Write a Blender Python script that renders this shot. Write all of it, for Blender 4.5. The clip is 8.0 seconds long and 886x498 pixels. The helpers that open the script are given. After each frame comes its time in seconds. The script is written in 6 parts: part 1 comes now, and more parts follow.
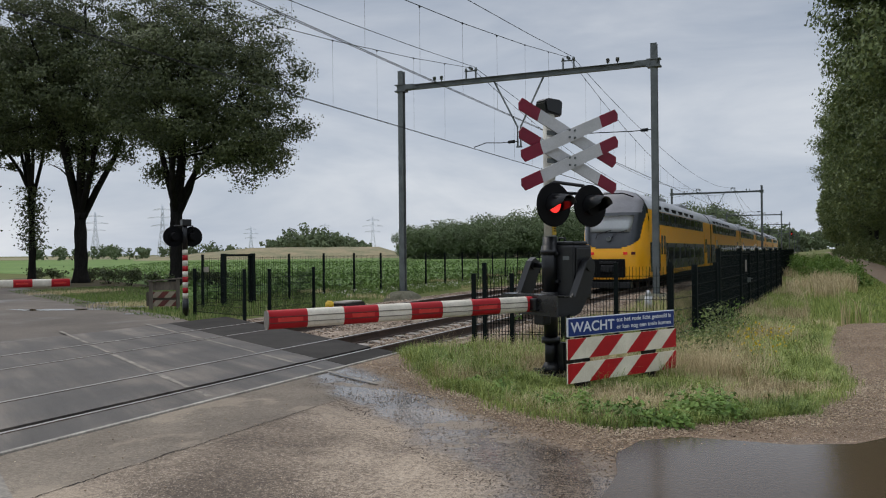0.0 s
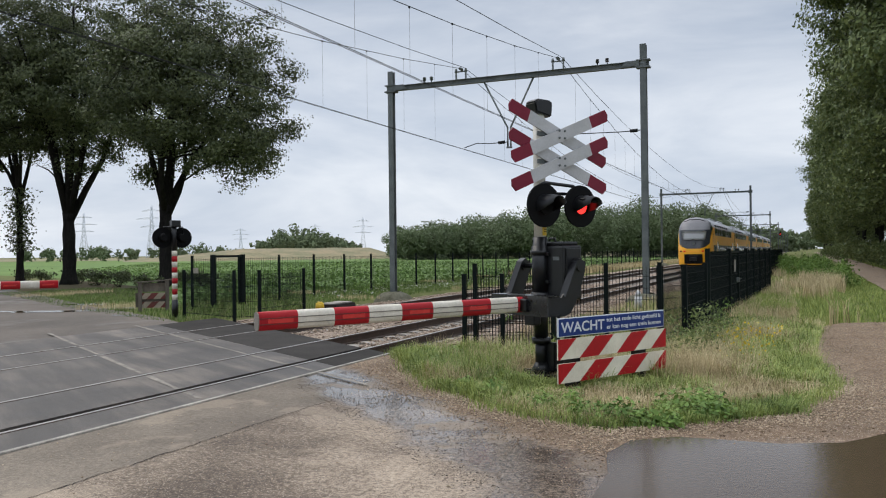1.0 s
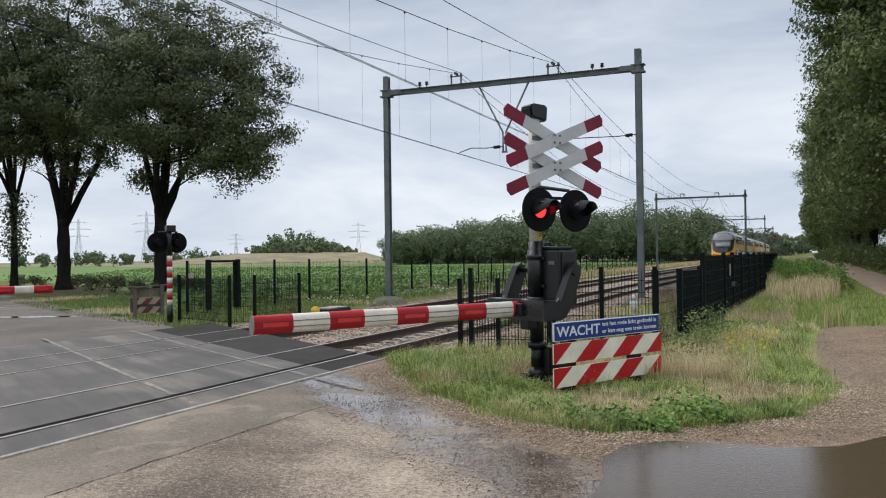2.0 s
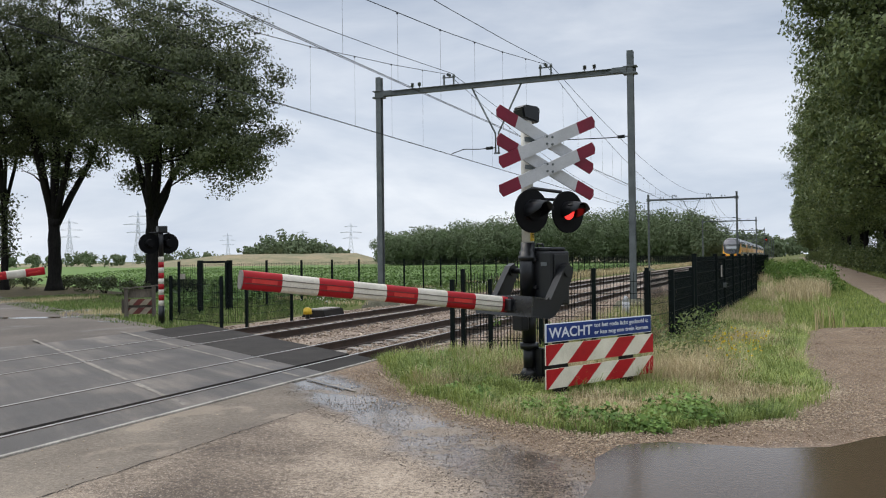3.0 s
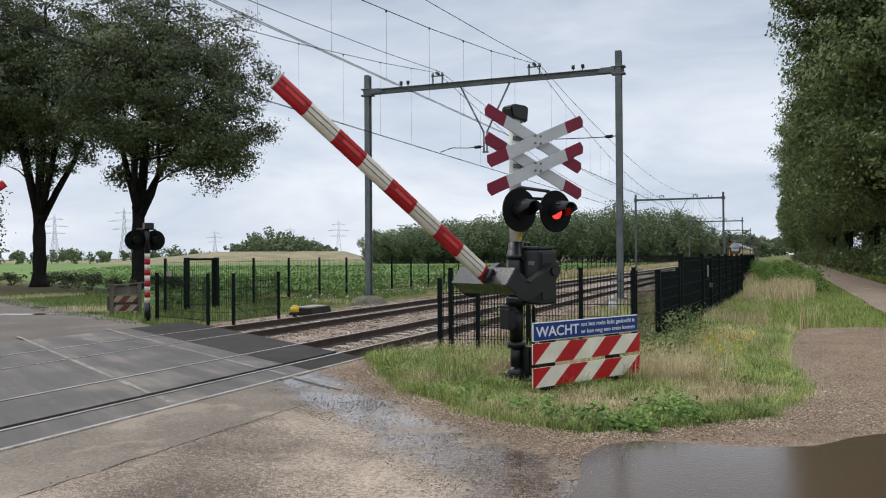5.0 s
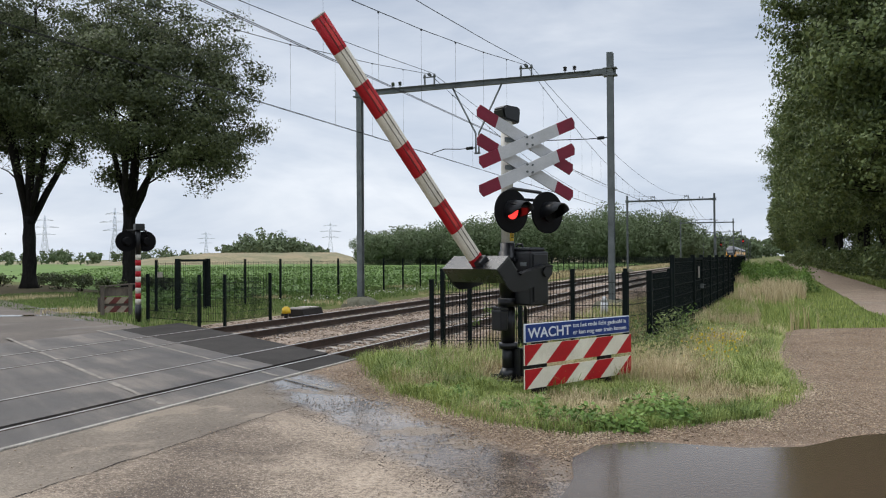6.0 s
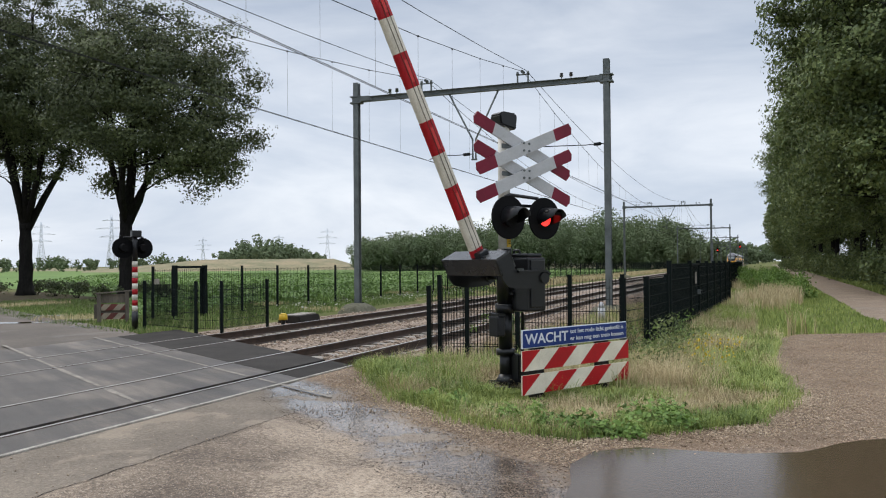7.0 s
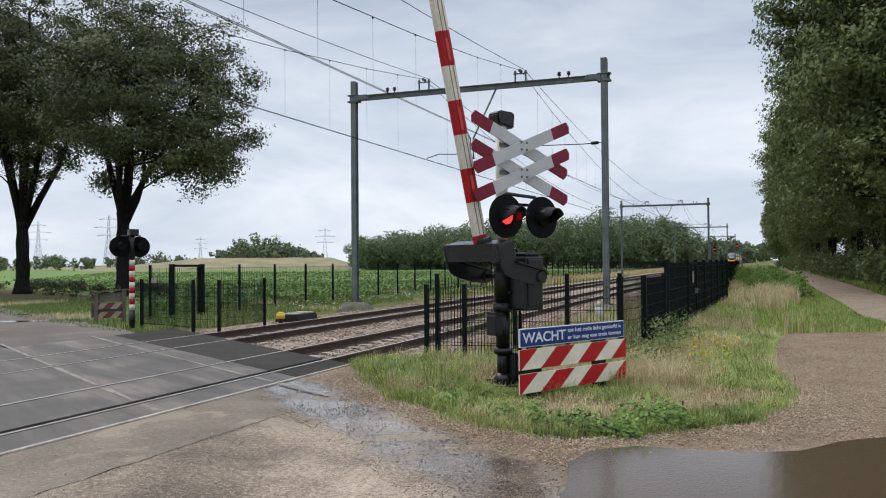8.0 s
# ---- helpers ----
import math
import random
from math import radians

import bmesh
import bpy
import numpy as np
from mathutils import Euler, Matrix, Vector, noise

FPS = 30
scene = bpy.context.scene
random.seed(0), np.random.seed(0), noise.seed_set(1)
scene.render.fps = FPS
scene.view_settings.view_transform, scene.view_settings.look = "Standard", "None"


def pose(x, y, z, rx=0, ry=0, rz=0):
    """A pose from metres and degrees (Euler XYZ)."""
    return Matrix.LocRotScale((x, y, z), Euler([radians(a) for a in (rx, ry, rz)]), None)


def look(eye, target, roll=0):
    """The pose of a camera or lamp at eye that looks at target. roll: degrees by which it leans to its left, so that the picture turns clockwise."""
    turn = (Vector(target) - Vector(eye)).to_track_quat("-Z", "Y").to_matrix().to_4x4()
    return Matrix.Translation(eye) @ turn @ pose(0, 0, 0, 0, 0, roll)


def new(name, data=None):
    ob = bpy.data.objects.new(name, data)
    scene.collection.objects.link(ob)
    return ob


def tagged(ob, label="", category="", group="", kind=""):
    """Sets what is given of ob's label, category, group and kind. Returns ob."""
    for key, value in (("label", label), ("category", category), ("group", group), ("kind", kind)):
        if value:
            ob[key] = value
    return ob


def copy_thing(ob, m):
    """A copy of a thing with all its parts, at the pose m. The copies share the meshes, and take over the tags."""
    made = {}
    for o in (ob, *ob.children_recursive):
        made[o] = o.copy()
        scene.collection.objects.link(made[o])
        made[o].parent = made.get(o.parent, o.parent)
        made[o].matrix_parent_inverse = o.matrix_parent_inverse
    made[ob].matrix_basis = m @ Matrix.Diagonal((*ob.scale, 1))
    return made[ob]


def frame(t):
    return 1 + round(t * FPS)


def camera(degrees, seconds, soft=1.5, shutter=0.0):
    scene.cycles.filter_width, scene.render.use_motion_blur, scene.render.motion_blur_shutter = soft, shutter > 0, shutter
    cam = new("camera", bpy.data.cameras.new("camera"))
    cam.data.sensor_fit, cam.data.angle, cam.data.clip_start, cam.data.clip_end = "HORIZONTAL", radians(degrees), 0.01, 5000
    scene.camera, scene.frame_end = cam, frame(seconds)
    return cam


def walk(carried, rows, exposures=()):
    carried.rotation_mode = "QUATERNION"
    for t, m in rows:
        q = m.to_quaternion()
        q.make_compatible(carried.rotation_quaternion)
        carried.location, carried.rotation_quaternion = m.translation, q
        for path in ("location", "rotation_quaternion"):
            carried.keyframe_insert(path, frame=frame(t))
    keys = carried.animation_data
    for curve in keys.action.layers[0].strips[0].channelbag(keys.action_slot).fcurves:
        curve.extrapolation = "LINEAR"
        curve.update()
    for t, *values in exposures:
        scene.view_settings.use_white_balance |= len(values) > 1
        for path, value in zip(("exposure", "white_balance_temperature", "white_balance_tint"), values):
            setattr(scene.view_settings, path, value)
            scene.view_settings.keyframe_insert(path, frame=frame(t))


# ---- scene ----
from mathutils.geometry import tessellate_polygon

EYE = Vector((0.0, 0.0, 1.722))


def aim(yaw, pitch, roll):
    y, p = radians(yaw), radians(pitch)
    way = Vector((-math.sin(y) * math.cos(p), math.cos(y) * math.cos(p), math.sin(p)))
    return look(EYE, EYE + way * 10, -roll)


cam = camera(56.8, 8.0, soft=1.1)
walk(cam, [
    (0.0, aim(24.116, 0.212, 0.557)), (0.5, aim(23.648, 0.073, 0.472)), (1.0, aim(23.441, 0.250, 0.673)),
    (1.5, aim(23.320, 0.491, 0.719)), (3.0, aim(22.596, 0.631, 0.706)), (3.5, aim(22.382, 0.716, 0.554)),
    (4.0, aim(22.228, 0.709, 0.506)), (4.5, aim(22.047, 0.575, 0.463)), (6.0, aim(21.177, 0.598, 0.380)),
    (6.5, aim(21.090, 0.829, 0.454)), (7.0, aim(20.973, 1.027, 0.487)), (7.5, aim(20.854, 1.056, 0.491)),
    (8.0, aim(20.802, 0.947, 0.454))],
    exposures=[(0.0, -0.40), (0.5, -0.34), (1.0, -0.05), (1.5, 0.0), (8.0, 0.05)])

# ---- world and light: a bright overcast sky with darker cloud overhead ----
SUN_EL, SUN_AZ = radians(56), radians(292)
world = bpy.data.worlds.new("overcast")
scene.world = world
world.use_nodes = True
wn, wl = world.node_tree.nodes, world.node_tree.links
wn.clear()
w_out = wn.new("ShaderNodeOutputWorld")
w_bg = wn.new("ShaderNodeBackground")
w_sky = wn.new("ShaderNodeTexSky")
w_sky.sky_type = "NISHITA"
w_sky.sun_disc = False
w_sky.sun_elevation, w_sky.sun_rotation = SUN_EL, SUN_AZ
w_sky.air_density, w_sky.dust_density = 1.0, 3.0
w_co = wn.new("ShaderNodeTexCoord")
w_map = wn.new("ShaderNodeMapping")
w_map.inputs["Scale"].default_value = (1.0, 1.0, 3.2)
w_n1 = wn.new("ShaderNodeTexNoise")
w_n1.inputs["Scale"].default_value = 3.0
w_n1.inputs["Detail"].default_value = 6.0
w_n1.inputs["Roughness"].default_value = 0.55
w_n1.inputs["Distortion"].default_value = 0.4
w_ramp = wn.new("ShaderNodeValToRGB")
w_ramp.color_ramp.elements[0].position, w_ramp.color_ramp.elements[0].color = 0.34, (4.2, 4.85, 5.9, 1)
w_ramp.color_ramp.elements[1].position, w_ramp.color_ramp.elements[1].color = 0.70, (7.3, 7.65, 8.2, 1)
# the cloud deck is thinner, so brighter, low over the horizon
w_sep = wn.new("ShaderNodeSeparateXYZ")
w_low = wn.new("ShaderNodeValToRGB")
lo = w_low.color_ramp
lo.elements[0].position, lo.elements[0].color = 0.0, (1.20, 1.20, 1.19, 1)
lo.elements[1].position, lo.elements[1].color = 0.30, (0.82, 0.84, 0.87, 1)
e = lo.elements.new(0.10)
e.color = (1.10, 1.10, 1.10, 1)
e = lo.elements.new(0.42)
e.color = (0.95, 0.96, 0.97, 1)
e = lo.elements.new(0.85)
e.color = (2.5, 2.45, 2.4, 1)
w_mul = wn.new("ShaderNodeMix")
w_mul.data_type, w_mul.blend_type = "RGBA", "MULTIPLY"
w_mul.inputs["Factor"].default_value = 1.0
w_mix = wn.new("ShaderNodeMix")
w_mix.data_type = "RGBA"
w_mix.inputs["Factor"].default_value = 0.9
wl.new(w_co.outputs["Generated"], w_map.inputs["Vector"])
wl.new(w_map.outputs["Vector"], w_n1.inputs["Vector"])
wl.new(w_n1.outputs["Fac"], w_ramp.inputs["Fac"])
wl.new(w_co.outputs["Generated"], w_sep.inputs["Vector"])
wl.new(w_sep.outputs["Z"], w_low.inputs["Fac"])
wl.new(w_ramp.outputs["Color"], w_mul.inputs[6])
wl.new(w_low.outputs["Color"], w_mul.inputs[7])
wl.new(w_sky.outputs["Color"], w_mix.inputs[6])
wl.new(w_mul.outputs[2], w_mix.inputs[7])
wl.new(w_mix.outputs[2], w_bg.inputs["Color"])
w_bg.inputs["Strength"].default_value = 0.119
wl.new(w_bg.outputs["Background"], w_out.inputs["Surface"])

sun_data = bpy.data.lights.new("sun", "SUN")
sun_data.energy, sun_data.angle, sun_data.color = 1.3, radians(35), (1.0, 0.93, 0.83)
sun = new("sun", sun_data)
sun.matrix_world = look((0, 0, 60), (-30 * math.sin(SUN_AZ), -30 * math.cos(SUN_AZ), 60 - 30 * math.tan(SUN_EL)))


# ---- materials ----
def ramp_between(nt, fac, stops):
    r = nt.nodes.new("ShaderNodeValToRGB")
    els = r.color_ramp.elements
    els[0].position, els[0].color = stops[0][0], (*stops[0][1], 1)
    els[1].position, els[1].color = stops[-1][0], (*stops[-1][1], 1)
    for p, c in stops[1:-1]:
        els.new(p).color = (*c, 1)
    nt.links.new(fac, r.inputs["Fac"])
    return r.outputs["Color"]


def noise_out(nt, co, scale, detail=4.0, rough=0.55, stretch=(1, 1, 1)):
    m = nt.nodes.new("ShaderNodeMapping")
    m.inputs["Scale"].default_value = stretch
    n = nt.nodes.new("ShaderNodeTexNoise")
    n.inputs["Scale"].default_value, n.inputs["Detail"].default_value, n.inputs["Roughness"].default_value = scale, detail, rough
    nt.links.new(co, m.inputs["Vector"])
    nt.links.new(m.outputs["Vector"], n.inputs["Vector"])
    return n.outputs["Fac"]


def mixed(nt, fac, a, b, blend="MIX"):
    m = nt.nodes.new("ShaderNodeMix")
    m.data_type, m.blend_type = "RGBA", blend
    for sock, v in ((m.inputs["Factor"], fac), (m.inputs[6], a), (m.inputs[7], b)):
        if isinstance(v, (int, float)):
            sock.default_value = v
        elif isinstance(v, tuple):
            sock.default_value = (*v, 1)
        else:
            nt.links.new(v, sock)
    return m.outputs[2]


def math_out(nt, op, a, b=0.0, c=0.0):
    m = nt.nodes.new("ShaderNodeMath")
    m.operation = op
    for sock, v in zip(m.inputs, (a, b, c)):
        if isinstance(v, (int, float)):
            sock.default_value = v
        else:
            nt.links.new(v, sock)
    return m.outputs[0]


def start(name):
    m = bpy.data.materials.new(name)
    m.use_nodes = True
    nt = m.node_tree
    b = nt.nodes["Principled BSDF"]
    co = nt.nodes.new("ShaderNodeTexCoord").outputs["Object"]
    return m, nt, b, co


def bumped(nt, b, height, strength=0.3, distance=0.01):
    n = nt.nodes.new("ShaderNodeBump")
    n.inputs["Strength"].default_value, n.inputs["Distance"].default_value = strength, distance
    nt.links.new(height, n.inputs["Height"])
    nt.links.new(n.outputs["Normal"], b.inputs["Normal"])


def mat(name, light, dark, scale=3.0, fine=60.0, rough=(0.5, 0.8), metal=0.0, bump=0.2, depth=0.004, vary=0.12, glow=None, stretch=(1, 1, 1), spec=0.5):
    """Paint or stuff with broad stains, fine grain, uneven gloss and fine relief."""
    m, nt, b, co = start(name)
    big, small = noise_out(nt, co, scale, 5, 0.6, stretch), noise_out(nt, co, fine, 3, 0.6, stretch)
    both = math_out(nt, "MULTIPLY_ADD", small, 0.4, math_out(nt, "MULTIPLY", big, 0.6))
    col = ramp_between(nt, both, [(0.36, dark), (0.62, light)])
    if vary:
        rnd = nt.nodes.new("ShaderNodeObjectInfo").outputs["Random"]
        f = math_out(nt, "MULTIPLY_ADD", rnd, 2 * vary, 1 - vary)
        g = nt.nodes.new("ShaderNodeCombineXYZ")
        for i in range(3):
            nt.links.new(f, g.inputs[i])
        col = mixed(nt, 1.0, col, g.outputs[0], "MULTIPLY")
    nt.links.new(col, b.inputs["Base Color"])
    nt.links.new(math_out(nt, "MULTIPLY_ADD", big, rough[1] - rough[0], rough[0]), b.inputs["Roughness"])
    b.inputs["Metallic"].default_value = metal
    b.inputs["Specular IOR Level"].default_value = spec
    if bump:
        bumped(nt, b, both, bump, depth)
    if glow:
        b.inputs["Emission Color"].default_value, b.inputs["Emission Strength"].default_value = (*glow[0], 1), glow[1]
    return m


def leaf_mat(name, light, mid, dark, scale=0.5, spec=0.25):
    m, nt, b, co = start(name)
    isl = nt.nodes.new("ShaderNodeNewGeometry").outputs["Random Per Island"]
    big = noise_out(nt, co, scale, 3, 0.6)
    f = math_out(nt, "MULTIPLY_ADD", isl, 0.34, math_out(nt, "MULTIPLY", big, 0.7))
    nt.links.new(ramp_between(nt, f, [(0.25, dark), (0.5, mid), (0.8, light)]), b.inputs["Base Color"])
    b.inputs["Roughness"].default_value = 0.55
    b.inputs["Specular IOR Level"].default_value = spec
    t = nt.nodes.new("ShaderNodeBsdfTranslucent")
    nt.links.new(ramp_between(nt, f, [(0.25, dark), (0.8, light)]), t.inputs["Color"])
    mx = nt.nodes.new("ShaderNodeMixShader")
    mx.inputs[0].default_value = 0.17
    out = nt.nodes["Material Output"]
    nt.links.new(b.outputs[0], mx.inputs[1])
    nt.links.new(t.outputs[0], mx.inputs[2])
    nt.links.new(mx.outputs[0], out.inputs["Surface"])
    return m


def wet_ground(name, stops, scale, fine, wet_scale, wet=(0.45, 0.62), dry_rough=0.75, wet_rough=0.16, relief=0.5, depth=0.01, fleck=None, darken=0.6):
    """Hard ground after rain: patches that are wet are darker and glossier."""
    m, nt, b, co = start(name)
    big, small = noise_out(nt, co, scale, 6, 0.62), noise_out(nt, co, fine, 4, 0.7)
    both = math_out(nt, "MULTIPLY_ADD", small, 0.5, math_out(nt, "MULTIPLY", big, 0.5))
    col = ramp_between(nt, both, stops)
    if fleck:
        v = nt.nodes.new("ShaderNodeTexVoronoi")
        v.inputs["Scale"].default_value = fleck[0]
        nt.links.new(co, v.inputs["Vector"])
        pick = nt.nodes.new("ShaderNodeSeparateColor")
        nt.links.new(v.outputs["Color"], pick.inputs[0])
        on = math_out(nt, "MULTIPLY", math_out(nt, "GREATER_THAN", pick.outputs[0], fleck[2]), math_out(nt, "LESS_THAN", v.outputs["Distance"], 0.42))
        col = mixed(nt, on, col, fleck[1])
    wn_ = noise_out(nt, co, wet_scale, 4, 0.55)
    w = nt.nodes.new("ShaderNodeMapRange")
    w.interpolation_type = "SMOOTHSTEP"
    w.inputs[1].default_value, w.inputs[2].default_value = wet
    nt.links.new(wn_, w.inputs[0])
    col = mixed(nt, math_out(nt, "MULTIPLY", w.outputs[0], darken), col, mixed(nt, 1.0, col, (0.55, 0.55, 0.58), "MULTIPLY"))
    nt.links.new(col, b.inputs["Base Color"])
    nt.links.new(math_out(nt, "MULTIPLY_ADD", w.outputs[0], wet_rough - dry_rough, dry_rough), b.inputs["Roughness"])
    bumped(nt, b, small, relief, depth)
    return m


M = {}


def road_surface(name):
    """Worn asphalt that turns to loose gravel at the verge; rain water shines in a band between the two."""
    m, nt, b, co = start(name)
    sep = nt.nodes.new("ShaderNodeSeparateXYZ")
    nt.links.new(co, sep.inputs[0])
    px, py = sep.outputs[0], sep.outputs[1]
    across = math_out(nt, "MULTIPLY_ADD", px, 0.66, math_out(nt, "MULTIPLY", py, 0.75))

    def smooth(v, lo_, hi_):
        r = nt.nodes.new("ShaderNodeMapRange")
        r.interpolation_type = "SMOOTHSTEP"
        r.inputs[1].default_value, r.inputs[2].default_value = lo_, hi_
        nt.links.new(v, r.inputs[0])
        return r.outputs[0]

    def speck(scale, share, size):
        v = nt.nodes.new("ShaderNodeTexVoronoi")
        v.inputs["Scale"].default_value = scale
        nt.links.new(co, v.inputs["Vector"])
        pick = nt.nodes.new("ShaderNodeSeparateColor")
        nt.links.new(v.outputs["Color"], pick.inputs[0])
        return math_out(nt, "MULTIPLY", math_out(nt, "GREATER_THAN", pick.outputs[0], 1 - share), math_out(nt, "LESS_THAN", v.outputs["Distance"], size)), pick.outputs[1], v.outputs["Distance"]
    n1, n2 = noise_out(nt, co, 0.9, 5, 0.6), noise_out(nt, co, 0.45, 5, 0.6)
    fine, grit = noise_out(nt, co, 75, 4, 0.75), noise_out(nt, co, 22, 4, 0.72)
    gravel = smooth(math_out(nt, "MULTIPLY_ADD", n1, 0.9, across), 4.15, 4.55)
    smooth_strip = math_out(nt, "SUBTRACT", 1.0, smooth(math_out(nt, "MULTIPLY_ADD", fine, 0.06, px), -5.10, -5.02))
    tone = math_out(nt, "MULTIPLY_ADD", fine, 0.38, math_out(nt, "MULTIPLY_ADD", grit, 0.27, math_out(nt, "MULTIPLY", n2, 0.35)))
    coarse = ramp_between(nt, tone, [(0.41, (0.045, 0.033, 0.025)), (0.49, (0.130, 0.098, 0.072)), (0.58, (0.46, 0.37, 0.28))])
    old = ramp_between(nt, tone, [(0.40, (0.075, 0.060, 0.046)), (0.50, (0.165, 0.136, 0.106)), (0.60, (0.31, 0.26, 0.20))])
    asph = mixed(nt, smooth_strip, coarse, old)
    stone, hue, dist = speck(38, 1.0, 0.45)
    grav = ramp_between(nt, hue, [(0.0, (0.095, 0.062, 0.038)), (0.45, (0.22, 0.148, 0.094)), (0.8, (0.36, 0.255, 0.165)), (1.0, (0.56, 0.45, 0.32))])
    grav = mixed(nt, math_out(nt, "MULTIPLY", smooth(dist, 0.25, 0.6), 0.55), grav, (0.055, 0.038, 0.026))
    grav = mixed(nt, math_out(nt, "MULTIPLY", smooth(n2, 0.42, 0.60), 0.62), grav, (0.215, 0.150, 0.098))
    grav = mixed(nt, math_out(nt, "MULTIPLY", smooth(n1, 0.50, 0.64), 0.55), grav, (0.115, 0.078, 0.050))
    col = mixed(nt, gravel, asph, grav)
    fleck, _h, _d = speck(60, 0.26, 0.36)
    fleck = math_out(nt, "MULTIPLY", fleck, math_out(nt, "SUBTRACT", 1.0, smooth_strip))
    col = mixed(nt, math_out(nt, "MULTIPLY", fleck, 0.6), col, (0.52, 0.45, 0.37))
    blotch = smooth(noise_out(nt, co, 0.85, 5, 0.62), 0.53, 0.60)
    blotch = math_out(nt, "MULTIPLY", blotch, math_out(nt, "SUBTRACT", 1.0, gravel))
    col = mixed(nt, math_out(nt, "MULTIPLY", blotch, 0.36), col, (0.37, 0.30, 0.225))
    # water lies along the gravel's edge and round the low corner with the puddle
    away = math_out(nt, "ABSOLUTE", math_out(nt, "ADD", math_out(nt, "MULTIPLY_ADD", n1, 0.5, across), -3.72))
    band = math_out(nt, "SUBTRACT", 1.0, smooth(away, 0.18, 0.85))
    low = nt.nodes.new("ShaderNodeVectorMath")
    low.operation = "DISTANCE"
    low.inputs[1].default_value = (1.1, 5.0, 0.0)
    nt.links.new(co, low.inputs[0])
    pool = math_out(nt, "SUBTRACT", 1.0, smooth(low.outputs["Value"], 2.7, 3.7))
    damp = math_out(nt, "MAXIMUM", band, pool)
    wet = smooth(math_out(nt, "MULTIPLY_ADD", damp, 0.60, noise_out(nt, co, 1.3, 5, 0.62)), 0.60, 1.02)
    wet = math_out(nt, "MULTIPLY", wet, math_out(nt, "SUBTRACT", 1.0, math_out(nt, "MULTIPLY", blotch, 0.6)))
    wet = math_out(nt, "MULTIPLY", wet, math_out(nt, "SUBTRACT", 1.0, math_out(nt, "MULTIPLY", gravel, 0.55)))
    col = mixed(nt, math_out(nt, "MULTIPLY", wet, 0.8), col, mixed(nt, 1.0, col, (0.50, 0.48, 0.48), "MULTIPLY"))
    nt.links.new(col, b.inputs["Base Color"])
    nt.links.new(math_out(nt, "MULTIPLY_ADD", wet, -0.54, 0.66), b.inputs["Roughness"])
    nt.links.new(math_out(nt, "MULTIPLY_ADD", wet, 0.32, 0.18), b.inputs["Specular IOR Level"])
    rise = math_out(nt, "MULTIPLY_ADD", fine, 0.5, math_out(nt, "MULTIPLY_ADD", math_out(nt, "SUBTRACT", 0.6, dist), gravel, grit))
    rise = math_out(nt, "MULTIPLY", rise, math_out(nt, "SUBTRACT", 1.0, math_out(nt, "MULTIPLY", wet, 0.88)))
    bumped(nt, b, rise, 0.7, 0.012)
    return m


M["road"] = road_surface("worn_road_surface")
M["asphalt"] = wet_ground("old_grey_asphalt", [(0.32, (0.042, 0.034, 0.027)), (0.5, (0.092, 0.075, 0.060)), (0.68, (0.17, 0.14, 0.112))], 0.35, 30, 0.3, (0.5, 0.68), 0.8, 0.3, 0.4, 0.01)


def deck_surface(name):
    """Dark rubber and asphalt deck with pale tyre scuffs along the road."""
    m, nt, b, co = start(name)
    turn = nt.nodes.new("ShaderNodeMapping")
    turn.inputs["Rotation"].default_value = (0, 0, radians(31.8))
    nt.links.new(co, turn.inputs["Vector"])
    rc = turn.outputs["Vector"]
    streak = noise_out(nt, rc, 1.0, 5, 0.6, (0.22, 1.9, 1))
    big, fine = noise_out(nt, co, 0.8, 5, 0.6), noise_out(nt, co, 70, 4, 0.7)
    tone = math_out(nt, "MULTIPLY_ADD", streak, 0.45, math_out(nt, "MULTIPLY_ADD", fine, 0.25, math_out(nt, "MULTIPLY", big, 0.3)))
    nt.links.new(ramp_between(nt, tone, [(0.38, (0.022, 0.019, 0.017)), (0.50, (0.057, 0.049, 0.043)), (0.61, (0.17, 0.143, 0.117))]), b.inputs["Base Color"])
    nt.links.new(math_out(nt, "MULTIPLY_ADD", big, 0.5, 0.36), b.inputs["Roughness"])
    bumped(nt, b, fine, 0.35, 0.004)
    return m


M["deck"] = deck_surface("crossing_deck_surface")
M["gravel"] = wet_ground("gravel_path", [(0.3, (0.115, 0.082, 0.056)), (0.5, (0.22, 0.162, 0.115)), (0.7, (0.35, 0.27, 0.20))], 0.8, 40, 0.35,
                         (0.5, 0.7), 0.85, 0.5, 0.9, 0.02, (26, (0.36, 0.30, 0.24), 0.80))
M["soil"] = mat("grassy_soil", (0.15, 0.155, 0.055), (0.085, 0.10, 0.035), 0.6, 14, (0.85, 0.95), 0, 0.6, 0.04, 0, spec=0.1)
M["field"] = mat("crop_field", (0.16, 0.235, 0.075), (0.10, 0.165, 0.05), 0.05, 1.2, (0.8, 0.95), 0, 0.8, 0.15, 0, spec=0.1)
M["dry"] = mat("dry_meadow", (0.27, 0.21, 0.12), (0.115, 0.125, 0.055), 0.13, 0.9, (0.85, 0.95), 0, 0.6, 0.1, 0)
M["ballast"] = wet_ground("ballast_bed", [(0.3, (0.10, 0.072, 0.053)), (0.5, (0.25, 0.185, 0.137)), (0.7, (0.45, 0.355, 0.27))], 1.2, 24, 0.4,
                          (0.6, 0.8), 0.9, 0.6, 1.0, 0.04, (20, (0.34, 0.29, 0.24), 0.7))
M["concrete"] = mat("weathered_concrete", (0.36, 0.33, 0.29), (0.19, 0.165, 0.14), 4, 70, (0.75, 0.95), 0, 0.3, 0.005)
